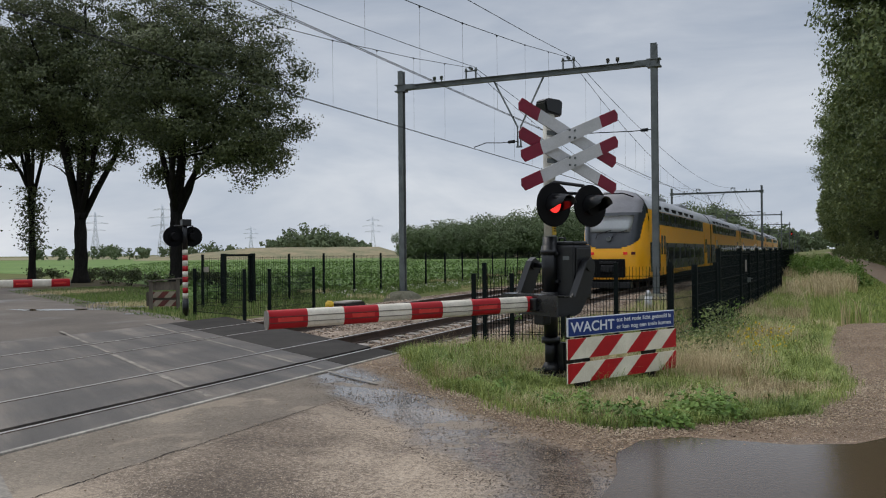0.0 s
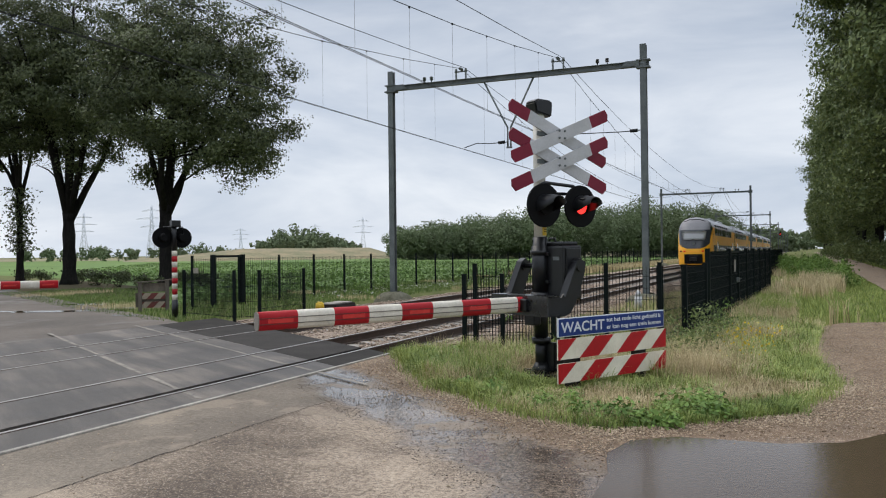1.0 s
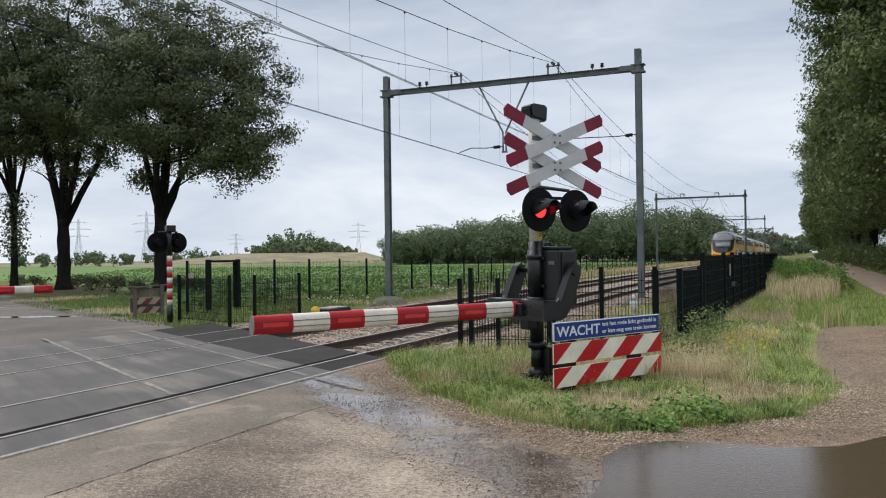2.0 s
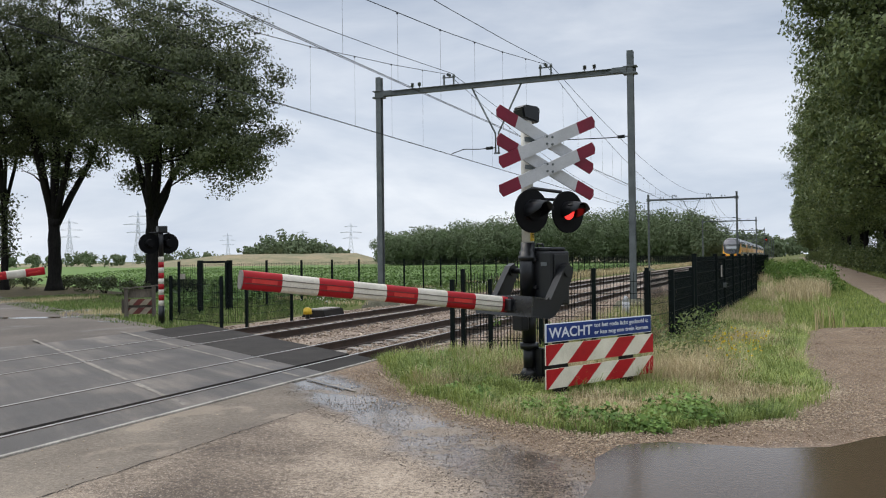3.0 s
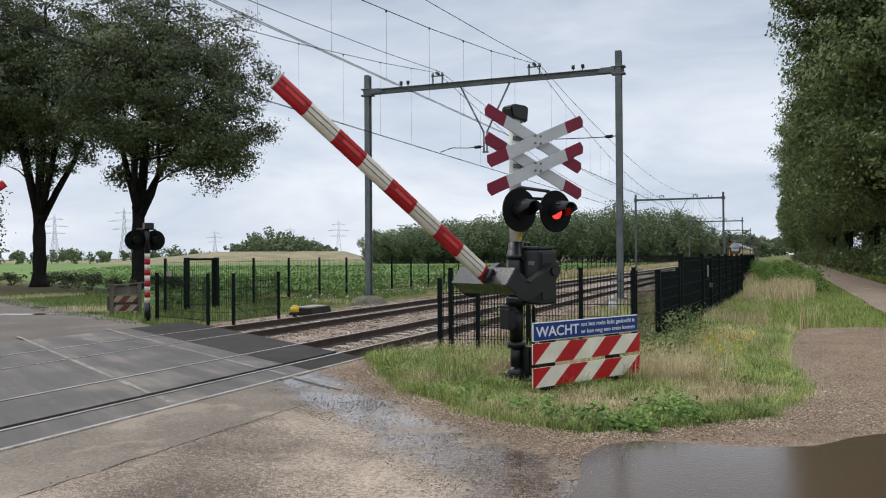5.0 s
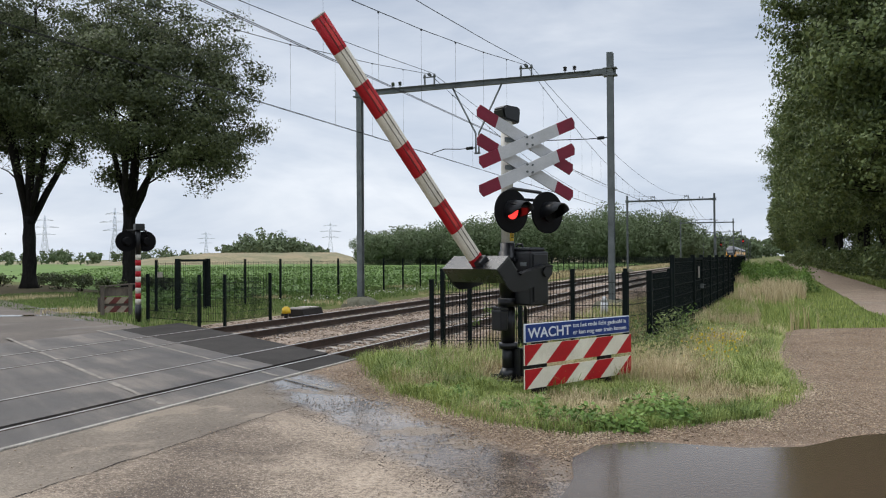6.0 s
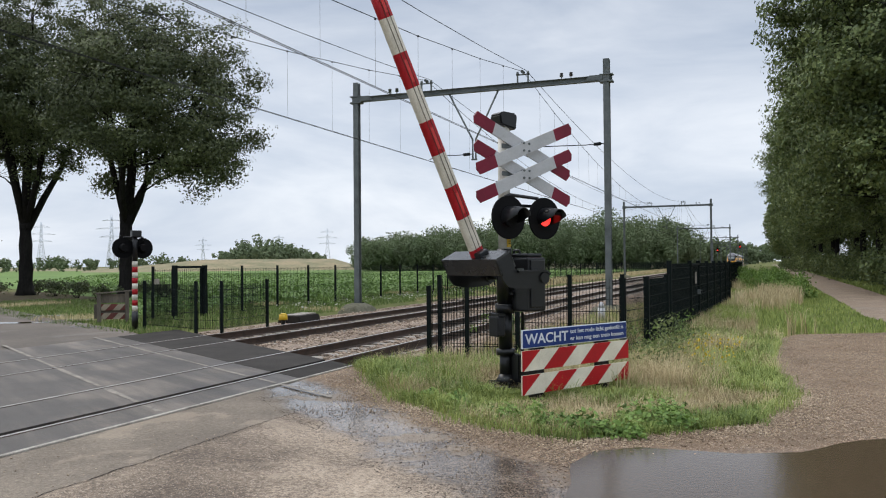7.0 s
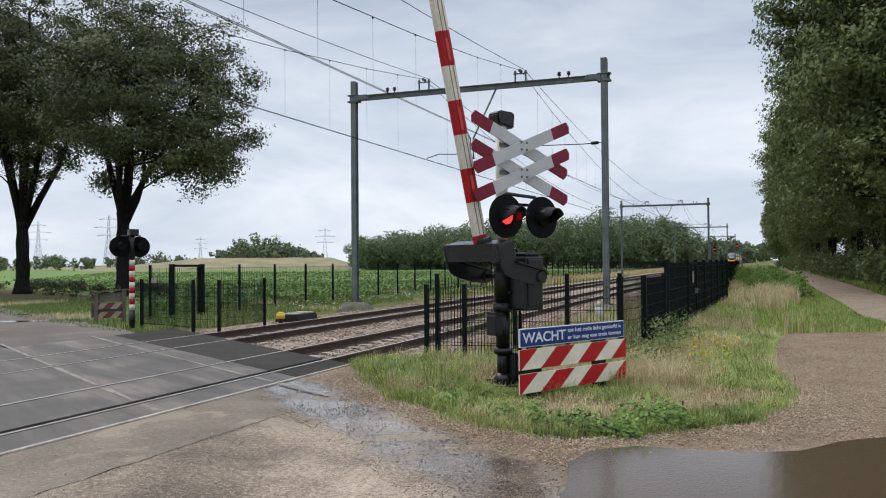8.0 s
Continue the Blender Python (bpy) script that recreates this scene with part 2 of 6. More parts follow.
M["rail_rust"] = mat("rusty_rail_side", (0.080, 0.050, 0.036), (0.030, 0.021, 0.016), 5, 60, (0.7, 0.9), 0.1, 0.3, 0.003, 0)
M["rail_top"] = mat("polished_rail_head", (0.44, 0.43, 0.42), (0.28, 0.27, 0.26), 3, 40, (0.35, 0.5), 1.0, 0.05, 0.001, 0)
M["galv"] = mat("galvanised_steel", (0.175, 0.19, 0.19), (0.095, 0.108, 0.108), 2.2, 40, (0.5, 0.72), 0.25, 0.08, 0.001, spec=0.3)
M["wire"] = mat("dull_copper_wire", (0.028, 0.03, 0.032), (0.016, 0.018, 0.019), 3, 40, (0.5, 0.6), 0.3, 0, 0, 0, spec=0.1)
M["old_cream"] = mat("faded_cream_board", (0.34, 0.29, 0.22), (0.20, 0.165, 0.12), 5, 50, (0.7, 0.9), 0, 0.1, 0.001, 0)
M["old_red"] = mat("faded_red_board", (0.15, 0.035, 0.028), (0.08, 0.022, 0.018), 5, 50, (0.7, 0.9), 0, 0.1, 0.001, 0)
M["edge"] = mat("pale_edge_concrete", (0.40, 0.37, 0.32), (0.15, 0.135, 0.115), 3, 40, (0.6, 0.8), 0, 0.3, 0.003, 0)
M["white"] = mat("worn_road_paint", (0.30, 0.265, 0.22), (0.085, 0.077, 0.068), 3, 22, (0.6, 0.8), 0, 0.3, 0.003, 0)
M["water"], _nt, _b, _co = start("puddle_water")
_b.inputs["Base Color"].default_value = (0.075, 0.052, 0.033, 1)
_b.inputs["Roughness"].default_value = 0.10
_b.inputs["IOR"].default_value = 1.33
bumped(_nt, _b, noise_out(_nt, _co, 26, 3, 0.6), 0.22, 0.006)
M["black"] = mat("black_enamel", (0.009, 0.0095, 0.011), (0.004, 0.0045, 0.005), 4, 60, (0.22, 0.44), 0, 0.06, 0.001, spec=0.42)
M["black_gloss"] = mat("glossy_black_steel", (0.016, 0.0165, 0.018), (0.008, 0.0085, 0.009), 4, 60, (0.2, 0.34), 0, 0.04, 0.001, 0, spec=0.7)
M["rubber"] = mat("black_rubber_panel", (0.052, 0.047, 0.043), (0.024, 0.022, 0.020), 1.5, 50, (0.75, 0.95), 0, 0.25, 0.003, 0.15, spec=0.1)
M["groove"] = mat("dark_boom_groove", (0.20, 0.175, 0.14), (0.10, 0.085, 0.07), 6, 50, (0.7, 0.9), 0, 0, 0, 0)
M["cab_mask"] = mat("dark_grey_cab_paint", (0.040, 0.045, 0.052), (0.026, 0.030, 0.036), 0.8, 30, (0.15, 0.3), 0, 0.02, 0.0005, 0)
M["cab_roof"] = mat("mid_grey_cab_roof", (0.22, 0.215, 0.23), (0.15, 0.148, 0.16), 0.8, 20, (0.3, 0.5), 0, 0.04, 0.001, 0)
M["black_soft"] = mat("matt_black_board", (0.006, 0.006, 0.0065), (0.003, 0.003, 0.0035), 4, 60, (0.6, 0.8), 0, 0.05, 0.001, spec=0.12)
M["mast_white"] = mat("white_painted_mast", (0.80, 0.78, 0.70), (0.58, 0.56, 0.49), 4, 50, (0.4, 0.6), 0, 0.08, 0.001)
M["sign_white"] = mat("white_sign_sheet", (0.50, 0.505, 0.515), (0.38, 0.385, 0.39), 2.5, 50, (0.35, 0.5), 0, 0.03, 0.0005, 0.04)
M["sign_red"] = mat("dark_red_sign_sheet", (0.20, 0.012, 0.034), (0.14, 0.010, 0.024), 3, 50, (0.35, 0.5), 0, 0.03, 0.0005, 0.06, spec=0.25)
M["bar_red"] = mat("bright_red_boom_paint", (0.41, 0.011, 0.017), (0.30, 0.009, 0.013), 3, 50, (0.4, 0.6), 0, 0.04, 0.0005, 0.06, spec=0.25)
M["bar_white"] = mat("cream_boom_paint", (0.72, 0.67, 0.57), (0.50, 0.46, 0.38), 3, 50, (0.4, 0.6), 0, 0.04, 0.0005, 0.06, spec=0.25)
M["reflect_red"] = mat("red_reflector_strip", (0.62, 0.03, 0.024), (0.45, 0.02, 0.016), 8, 90, (0.25, 0.4), 0, 0.05, 0.0005, 0)
M["board_red"] = mat("red_striped_board", (0.46, 0.012, 0.016), (0.32, 0.010, 0.013), 3, 50, (0.4, 0.55), 0, 0.03, 0.0005, 0, spec=0.2)
M["board_cream"] = mat("cream_striped_board", (0.80, 0.75, 0.61), (0.60, 0.55, 0.43), 3, 50, (0.4, 0.55), 0, 0.03, 0.0005, 0, spec=0.2)
M["blue"] = mat("blue_sign_sheet", (0.016, 0.042, 0.185), (0.010, 0.028, 0.13), 3, 50, (0.35, 0.5), 0, 0.03, 0.0005, 0, spec=0.2)
M["letter"] = mat("white_letters", (0.70, 0.73, 0.76), (0.56, 0.59, 0.63), 5, 50, (0.4, 0.5), 0, 0, 0, 0)
M["yellow"] = mat("yellow_plastic", (0.70, 0.46, 0.02), (0.50, 0.32, 0.015), 5, 50, (0.4, 0.6), 0, 0.05, 0.001)
M["lamp_red"] = mat("lit_red_lens", (0.7, 0.02, 0.02), (0.5, 0.01, 0.01), 5, 50, (0.2, 0.3), 0, 0, 0, 0, ((1.0, 0.035, 0.03), 2.0))
M["lens_dark"] = mat("unlit_red_lens", (0.10, 0.008, 0.012), (0.05, 0.005, 0.008), 5, 50, (0.2, 0.3), 0, 0, 0, 0)
M["fence"] = mat("dark_green_fence_steel", (0.0075, 0.012, 0.0115), (0.0035, 0.006, 0.006), 4, 40, (0.55, 0.75), 0.0, 0.04, 0.0005, spec=0.12)
M["wood_grey"] = mat("grey_timber", (0.15, 0.125, 0.10), (0.06, 0.05, 0.042), 3, 40, (0.8, 0.95), 0, 0.4, 0.004, 0.15, None, (1, 1, 0.15))
M["wood_black"] = mat("black_stained_post", (0.03, 0.026, 0.022), (0.014, 0.012, 0.011), 4, 50, (0.7, 0.9), 0, 0.3, 0.003, spec=0.15)
# leaf litter under the oaks; also the painted shade beneath the verge grass
M["litter"] = mat("litter_soil_and_grass_shade", (0.12, 0.095, 0.052), (0.05, 0.045, 0.024), 0.8, 9, (0.85, 0.95), 0, 0.6, 0.03, 0, spec=0.1)
M["moss"] = mat("mossy_concrete", (0.17, 0.16, 0.12), (0.07, 0.07, 0.045), 5, 40, (0.85, 0.95), 0, 0.5, 0.01, 0.1, spec=0.1)
M["bark"] = mat("oak_bark", (0.026, 0.024, 0.022), (0.010, 0.009, 0.0085), 2.5, 14, (0.85, 0.95), 0, 0.9, 0.03, 0.1, None, (1, 1, 0.3), spec=0.1)
M["oak"] = leaf_mat("oak_leaves", (0.15, 0.172, 0.075), (0.070, 0.088, 0.038), (0.030, 0.041, 0.020))
M["lime"] = leaf_mat("broad_leaves", (0.25, 0.29, 0.105), (0.118, 0.158, 0.058), (0.042, 0.064, 0.028))
# far leaves greyer and closer in tone: distance haze mixed into the colours
M["forest"] = leaf_mat("hazed_distant_wood_leaves", (0.165, 0.20, 0.11), (0.135, 0.17, 0.093), (0.105, 0.14, 0.075), 0.06, 0.03)
M["grass"] = leaf_mat("fresh_grass", (0.46, 0.49, 0.16), (0.25, 0.32, 0.085), (0.085, 0.135, 0.032), 0.9)
# darker copy of the grass: the oaks' shade is put into its green
M["shaded_grass"] = leaf_mat("short_grass_oak_shade", (0.22, 0.30, 0.085), (0.115, 0.175, 0.045), (0.05, 0.085, 0.022), 0.9)
M["straw"] = leaf_mat("dry_grass", (0.74, 0.63, 0.40), (0.52, 0.42, 0.24), (0.21, 0.17, 0.08), 0.9)
M["weed"] = leaf_mat("leafy_weeds", (0.25, 0.36, 0.09), (0.14, 0.235, 0.05), (0.065, 0.12, 0.026), 1.5)
M["flower_y"] = leaf_mat("yellow_flowers", (0.75, 0.55, 0.03), (0.65, 0.45, 0.02), (0.5, 0.35, 0.02), 1.5)
M["flower_w"] = leaf_mat("white_flowers", (0.75, 0.75, 0.68), (0.65, 0.65, 0.58), (0.5, 0.5, 0.42), 1.5)
M["train_yellow"] = mat("yellow_train_paint", (0.92, 0.44, 0.012), (0.82, 0.37, 0.010), 0.8, 30, (0.22, 0.4), 0, 0.02, 0.0005, 0.03)
M["train_blue"] = mat("dark_blue_train_paint", (0.020, 0.026, 0.045), (0.012, 0.017, 0.030), 0.8, 30, (0.2, 0.35), 0, 0.02, 0.0005, 0.03)
M["train_grey"] = mat("light_grey_roof_paint", (0.50, 0.52, 0.55), (0.33, 0.34, 0.37), 0.8, 20, (0.4, 0.6), 0, 0.05, 0.001, 0.05)
M["train_glass"] = mat("dark_train_glass", (0.02, 0.022, 0.026), (0.012, 0.013, 0.016), 0.8, 20, (0.05, 0.1), 0, 0, 0, 0)
# pale base colour imitates the sky mirrored in the cab glass
M["windscreen"] = mat("windscreen_painted_sky", (0.70, 0.73, 0.74), (0.58, 0.60, 0.62), 0.8, 20, (0.1, 0.16), 0.0, 0, 0, 0)
M["tail"] = mat("red_tail_light", (0.8, 0.03, 0.02), (0.6, 0.02, 0.01), 5, 50, (0.2, 0.3), 0, 0, 0, 0, ((1.0, 0.04, 0.02), 0.12))


# ---- mesh helpers ----
RZ = 58.2                                    # turn of things that stand square to the road
RD = Vector((-0.850, 0.527, 0))              # along the road, over the tracks
RN = Vector((0.527, 0.850, 0))               # across the road, to its verge with the signals


def mesh_ob(name, bm, material, smooth=False):
    me = bpy.data.meshes.new(name)
    bm.normal_update()
    bm.to_mesh(me)
    bm.free()
    for m in (material if isinstance(material, (list, tuple)) else [material]):
        me.materials.append(m)
    if smooth:
        me.polygons.foreach_set("use_smooth", [True] * len(me.polygons))
    return new(name, me)


def part(name, bm, material, parent, label="", smooth=False):
    ob = mesh_ob(name, bm, material, smooth)
    ob.parent = parent
    if label:
        tagged(ob, label)
    return ob


def thing(name, m, label, category, group="", kind=""):
    ob = new(name)
    ob.empty_display_size = 0.1
    ob.matrix_basis = m
    return tagged(ob, label, category, group, kind)


def box(bm, x0, x1, y0, y1, z0, z1, m=None, bevel=0.0, mi=0):
    v = [bm.verts.new((x, y, z)) for z in (z0, z1) for y in (y0, y1) for x in (x0, x1)]
    fs = [bm.faces.new([v[i] for i in q]) for q in ((0, 2, 3, 1), (4, 5, 7, 6), (0, 1, 5, 4), (2, 6, 7, 3), (0, 4, 6, 2), (1, 3, 7, 5))]
    for f in fs:
        f.material_index = mi
    if bevel:
        es = list({e for f in fs for e in f.edges})
        r = bmesh.ops.bevel(bm, geom=es, offset=bevel, segments=2, affect="EDGES", profile=0.5)
        v = list({w for f in r["faces"] for w in f.verts} | {w for w in v if w.is_valid})
        for f in {f for w in v for f in w.link_faces}:
            f.material_index = mi
    if m is not None:
        bmesh.ops.transform(bm, matrix=m, verts=v)
    return v


def tube(bm, a, b, ra, rb=None, n=10, mi=0, caps=True):
    a, b = Vector(a), Vector(b)
    rb = ra if rb is None else rb
    q = (b - a).to_track_quat("Z", "Y").to_matrix()
    rings = []
    for p, r in ((a, ra), (b, rb)):
        rings.append([bm.verts.new(p + q @ Vector((r * math.cos(k * math.tau / n), r * math.sin(k * math.tau / n), 0))) for k in range(n)])
    for k in range(n):
        f = bm.faces.new((rings[0][k], rings[0][(k + 1) % n], rings[1][(k + 1) % n], rings[1][k]))
        f.material_index, f.smooth = mi, True
    if caps:
        bm.faces.new(rings[0][::-1]).material_index = mi
        bm.faces.new(rings[1]).material_index = mi
    return rings[0] + rings[1]


def run(bm, pts, r, n=6, mi=0):
    """A round bar along points, with shared rings."""
    pts = [Vector(p) for p in pts]
    prev = None
    for i, p in enumerate(pts):
        d = (pts[min(i + 1, len(pts) - 1)] - pts[max(i - 1, 0)]).normalized()
        q = d.to_track_quat("Z", "Y").to_matrix()
        ri = r[i] if isinstance(r, (list, tuple)) else r
        ring = [bm.verts.new(p + q @ Vector((ri * math.cos(k * math.tau / n), ri * math.sin(k * math.tau / n), 0))) for k in range(n)]
        if prev:
            for k in range(n):
                f = bm.faces.new((prev[k], prev[(k + 1) % n], ring[(k + 1) % n], ring[k]))
                f.material_index, f.smooth = mi, True
        else:
            bm.faces.new(ring[::-1]).material_index = mi
        prev = ring
    bm.faces.new(prev).material_index = mi


def prism(bm, outline, y0, y1, mi=0, plane="xz"):
    """A plate cut from an outline, y0 to y1 thick."""
    def at(u, v, w):
        return (u, w, v) if plane == "xz" else (u, v, w)
    lo_, hi_ = [bm.verts.new(at(u, v, y0)) for u, v in outline], [bm.verts.new(at(u, v, y1)) for u, v in outline]
    n = len(outline)
    fs = [bm.faces.new(lo_), bm.faces.new(hi_[::-1])]
    for k in range(n):
        fs.append(bm.faces.new((lo_[k], hi_[k], hi_[(k + 1) % n], lo_[(k + 1) % n])))
    for f in fs:
        f.material_index = mi
    bmesh.ops.recalc_face_normals(bm, faces=fs)
    return lo_ + hi_


def raw_ob(name, verts, faces, material, kind="", label="", category="", parent=None):
    me = bpy.data.meshes.new(name)
    verts = np.asarray(verts, np.float32).reshape(-1, 3)
    faces = np.asarray(faces, np.int32)
    k = faces.shape[1]
    me.vertices.add(len(verts))
    me.vertices.foreach_set("co", verts.ravel())
    me.loops.add(faces.size)
    me.loops.foreach_set("vertex_index", faces.ravel())
    me.polygons.add(len(faces))
    me.polygons.foreach_set("loop_start", np.arange(0, faces.size, k, dtype=np.int32))
    me.update(calc_edges=True)
    for m in (material if isinstance(material, (list, tuple)) else [material]):
        me.materials.append(m)
    ob = new(name, me)
    if parent:
        ob.parent = parent
    return tagged(ob, label, category, "", kind)
# ---- ground, road, track bed ----
def sheet(name, outline, z, material, label, category, kind="structure"):
    bm = bmesh.new()
    vs = [bm.verts.new((x, y, z)) for x, y in outline]
    for tri in tessellate_polygon([[Vector((x, y, 0)) for x, y in outline]]):
        f = bm.faces.new([vs[i] for i in tri])
        f.normal_update()
        if f.normal.z < 0:
            f.normal_flip()
    return tagged(mesh_ob(name, bm, material), label, category, "", kind)


def road_pt(s, n):
    return (RD.x * s + RN.x * n, RD.y * s + RN.y * n)


def wobbly(pts, amp=0.12, step=0.5, seed=0.0):
    """An outline resampled with uneven edges."""
    out = []
    for i, p in enumerate(pts):
        a, b = Vector((*p, 0)), Vector((*pts[(i + 1) % len(pts)], 0))
        k = max(1, min(60, int((b - a).length / step)))
        nrm = Vector((-(b - a).y, (b - a).x, 0)).normalized()
        for j in range(k):
            q = a.lerp(b, j / k)
            q += nrm * amp * noise.noise((q.x * 0.9 + seed, q.y * 0.9, seed))
            q += nrm * amp * 0.4 * noise.noise((q.x * 3.1 + seed, q.y * 3.1, seed))
            out.append((q.x, q.y))
    return out


def ground_sheet():
    """One sheet to the horizon, with a shallow trench for the track bed."""
    bm = bmesh.new()
    rows = []
    for y in (-1500, 2, 6, 4500):
        t = 0.0 if y < 4 else 1.0
        rows.append([bm.verts.new((x, y, z)) for x, z in ((-3500, -0.07), (-15.9, -0.07), (-15.1, -0.07 - 0.28 * t), (-5.3, -0.07 - 0.28 * t), (-4.7, -0.07), (3500, -0.07))])
    for p, q in zip(rows, rows[1:]):
        for k in range(5):
            bm.faces.new((p[k], p[k + 1], q[k + 1], q[k]))
    return tagged(mesh_ob("ground", bm, M["soil"]), "wide flat grassy ground reaching the horizon", "ground", "", "structure")


ground_sheet()
sheet("field", [(-20.5, 22), (-24, 36), (-21.5, 60), (-21.5, 230), (-30, 260), (-300, 260), (-300, 150), (-60, 52), (-34, 36)], -0.045, M["field"],
      "flat green crop field beyond the fence", "field")
sheet("meadow", [(-24, 262), (-320, 262), (-900, 300), (-900, 900), (-24, 900)], -0.05, M["dry"], "dry brownish meadow behind the field", "meadow")
sheet("road", wobbly([(-6.42, -30), (-6.42, 12.5), (-6.0, 12.5), (-5.4, 11.8), (-4.1, 10.4), (-2.3, 9.2), (-0.9, 9.8), (-0.3, 11.3), (2.0, 9.5), (9, 5), (9, -30)], 0.03, 0.4),
      0.0, M["road"], "worn wet asphalt road turning to gravel at its shoulder", "road")
sheet("gravel_apron", wobbly([(9, 5), (2.0, 9.5), (-0.3, 11.3), (-0.1, 15.0), (0.18, 19.2), (0.86, 20.9), (1.6, 21.3), (2.45, 21.6), (3.15, 22.3), (3.4, 23.5), (5.6, 23.5), (5.6, 19), (6.5, 14), (13, 8)], 0.10, 0.5),
      -0.004, M["road"], "brown gravel apron beside the crossing", "gravel")
sheet("gravel_path", wobbly([(2.95, 22.1), (3.5, 24.2), (3.05, 27.6), (3.2, 36), (3.3, 47), (3.75, 75), (4.4, 120), (6.2, 400), (9, 400), (7.6, 160), (6.3, 80), (5.95, 55), (5.6, 40), (5.6, 24), (5.4, 22.2)], 0.10, 0.5),
      0.001, M["gravel"], "brown gravel path leading away beside the railway", "path")
sheet("puddle", wobbly([(-1.2, 3.0), (-1.3, 5.0), (-1.36, 6.0), (-1.46, 6.9), (-1.40, 7.45), (-1.05, 7.74), (-0.62, 7.77), (-0.15, 7.76), (0.32, 8.04), (0.92, 8.72), (1.5, 9.1), (2.6, 9.0), (3.6, 7.5), (3.2, 4.5), (1.5, 2.2), (0, 2.0)], 0.09, 0.3, 3.0),
      0.011, M["water"], "large muddy rain puddle on the gravel", "puddle")
sheet("bare_verge", wobbly([(-25, 27), (-36, 30), (-52, 37), (-58, 46), (-42, 43), (-30, 36.5)], 0.5, 1.0), -0.055, M["litter"], "dark bare soil and leaf litter under the oaks", "verge")
# road beyond the tracks
sheet("far_road", wobbly([(-14.7, 16.4), road_pt(20.5, 6.4), road_pt(23, 6.6), road_pt(30, 6.3), road_pt(60, 6), road_pt(150, 5), road_pt(150, -2), road_pt(60, -1), (-14.7, 8.4)], 0.1, 0.6),
      -0.012, M["asphalt"], "worn asphalt road beyond the tracks", "road")


for o in ([(-22.6, 18.2), (-21.2, 18.9), (-20.4, 19.6), (-20.9, 19.8), (-22.2, 19.2), (-24, 18.6)], [(-21.3, 20.4), (-20.2, 20.9), (-20.6, 21.2), (-21.6, 20.8)], [(-24.2, 21.6), (-22.9, 22.3), (-23.4, 22.7), (-24.8, 22.1)], [(-18.4, 18.1), (-17.7, 18.3), (-17.9, 18.5), (-18.6, 18.3)]):
    sheet("puddle", wobbly(o, 0.06, 0.2), -0.004, M["water"], "small bright puddle on the far road", "puddle")


def deck_slab(x0, x1, label, rubber=False):
    """One strip of the crossing deck between rails, cut square to the road."""
    bm = bmesh.new()
    ends = []
    for x in (x0, x1):
        far_end, kerb = 12.45 - (x + 6.4) * 0.62 * 1.1, 10.75 - (x + 6.4) * 0.62
        ends.append((x, far_end, kerb + 0.012) if rubber else (x, kerb, 4.0 - (x + 6.4) * 0.62 - 6.0))
    o = [(x0, ends[0][2]), (x1, ends[1][2]), (x1, ends[1][1]), (x0, ends[0][1])]
    lo_ = [bm.verts.new((x, y, -0.2)) for x, y in o]
    hi_ = [bm.verts.new((x, y, 0.012)) for x, y in o]
    bm.faces.new(hi_)
    for k in range(4):
        bm.faces.new((lo_[k], lo_[(k + 1) % 4], hi_[(k + 1) % 4], hi_[k]))
    bmesh.ops.recalc_face_normals(bm, faces=bm.faces[:])
    return tagged(mesh_ob("crossing_deck", bm, M["rubber"] if rubber else M["deck"]), label, "crossing deck", "strips of the crossing deck", "structure")


R1, R2, R3, R4 = -7.14, -8.647, -11.14, -12.647      # the four rails
for x0, x1 in ((R1 + 0.05, -6.475), (R2 + 0.05, R1 - 0.17), (R3 + 0.05, R2 - 0.05), (R4 + 0.05, R3 - 0.09), (-14.6, R4 - 0.05)):
    deck_slab(x0, x1, "dark grey asphalt deck between the rails, worn by tyres")
    deck_slab(x0, x1, "black rubber panels at the end of the crossing deck", True)
bm = bmesh.new()
box(bm, -6.465, -6.405, -4, 12.55, -0.15, 0.02, None, 0.01)
tagged(mesh_ob("deck_edge", bm, M["edge"]), "pale concrete edge strip of the crossing deck", "edge strip", "", "structure")


def stripe(name, a, b, w=0.075, z=0.018):
    a, b = Vector((*a, 0)), Vector((*b, 0))
    d = (b - a).normalized()
    nn = Vector((-d.y, d.x, 0)) * w / 2
    o = wobbly([(p.x, p.y) for p in (a + nn, a - nn, b - nn, b + nn)], 0.02, 0.25)
    return sheet(name, o, z, M["white"], "worn white road marking line", "road marking")


for a, b in (((-5.15, 9.37), (-6.36, 10.13)), ((-6.55, 10.25), (-7.05, 10.56)), ((-7.3, 10.7), (-8.55, 11.47)), ((-8.75, 11.6), (-11.05, 13.03)), ((-11.25, 13.15), (-12.5, 13.95)), ((-12.8, 14.1), (-15.0, 15.5)),
             ((-6.6, 7.83), (-7.05, 8.12)), ((-7.3, 8.27), (-8.55, 9.05)), ((-8.75, 9.17), (-11.05, 10.6)), ((-11.25, 10.73), (-12.5, 11.5)), ((-12.8, 11.7), (-15.5, 13.38))):
    stripe("road_marking", a, b)

stripe("road_marking", road_pt(4.6, 0.67), road_pt(7.75, 0.67), 0.10, 0.006)
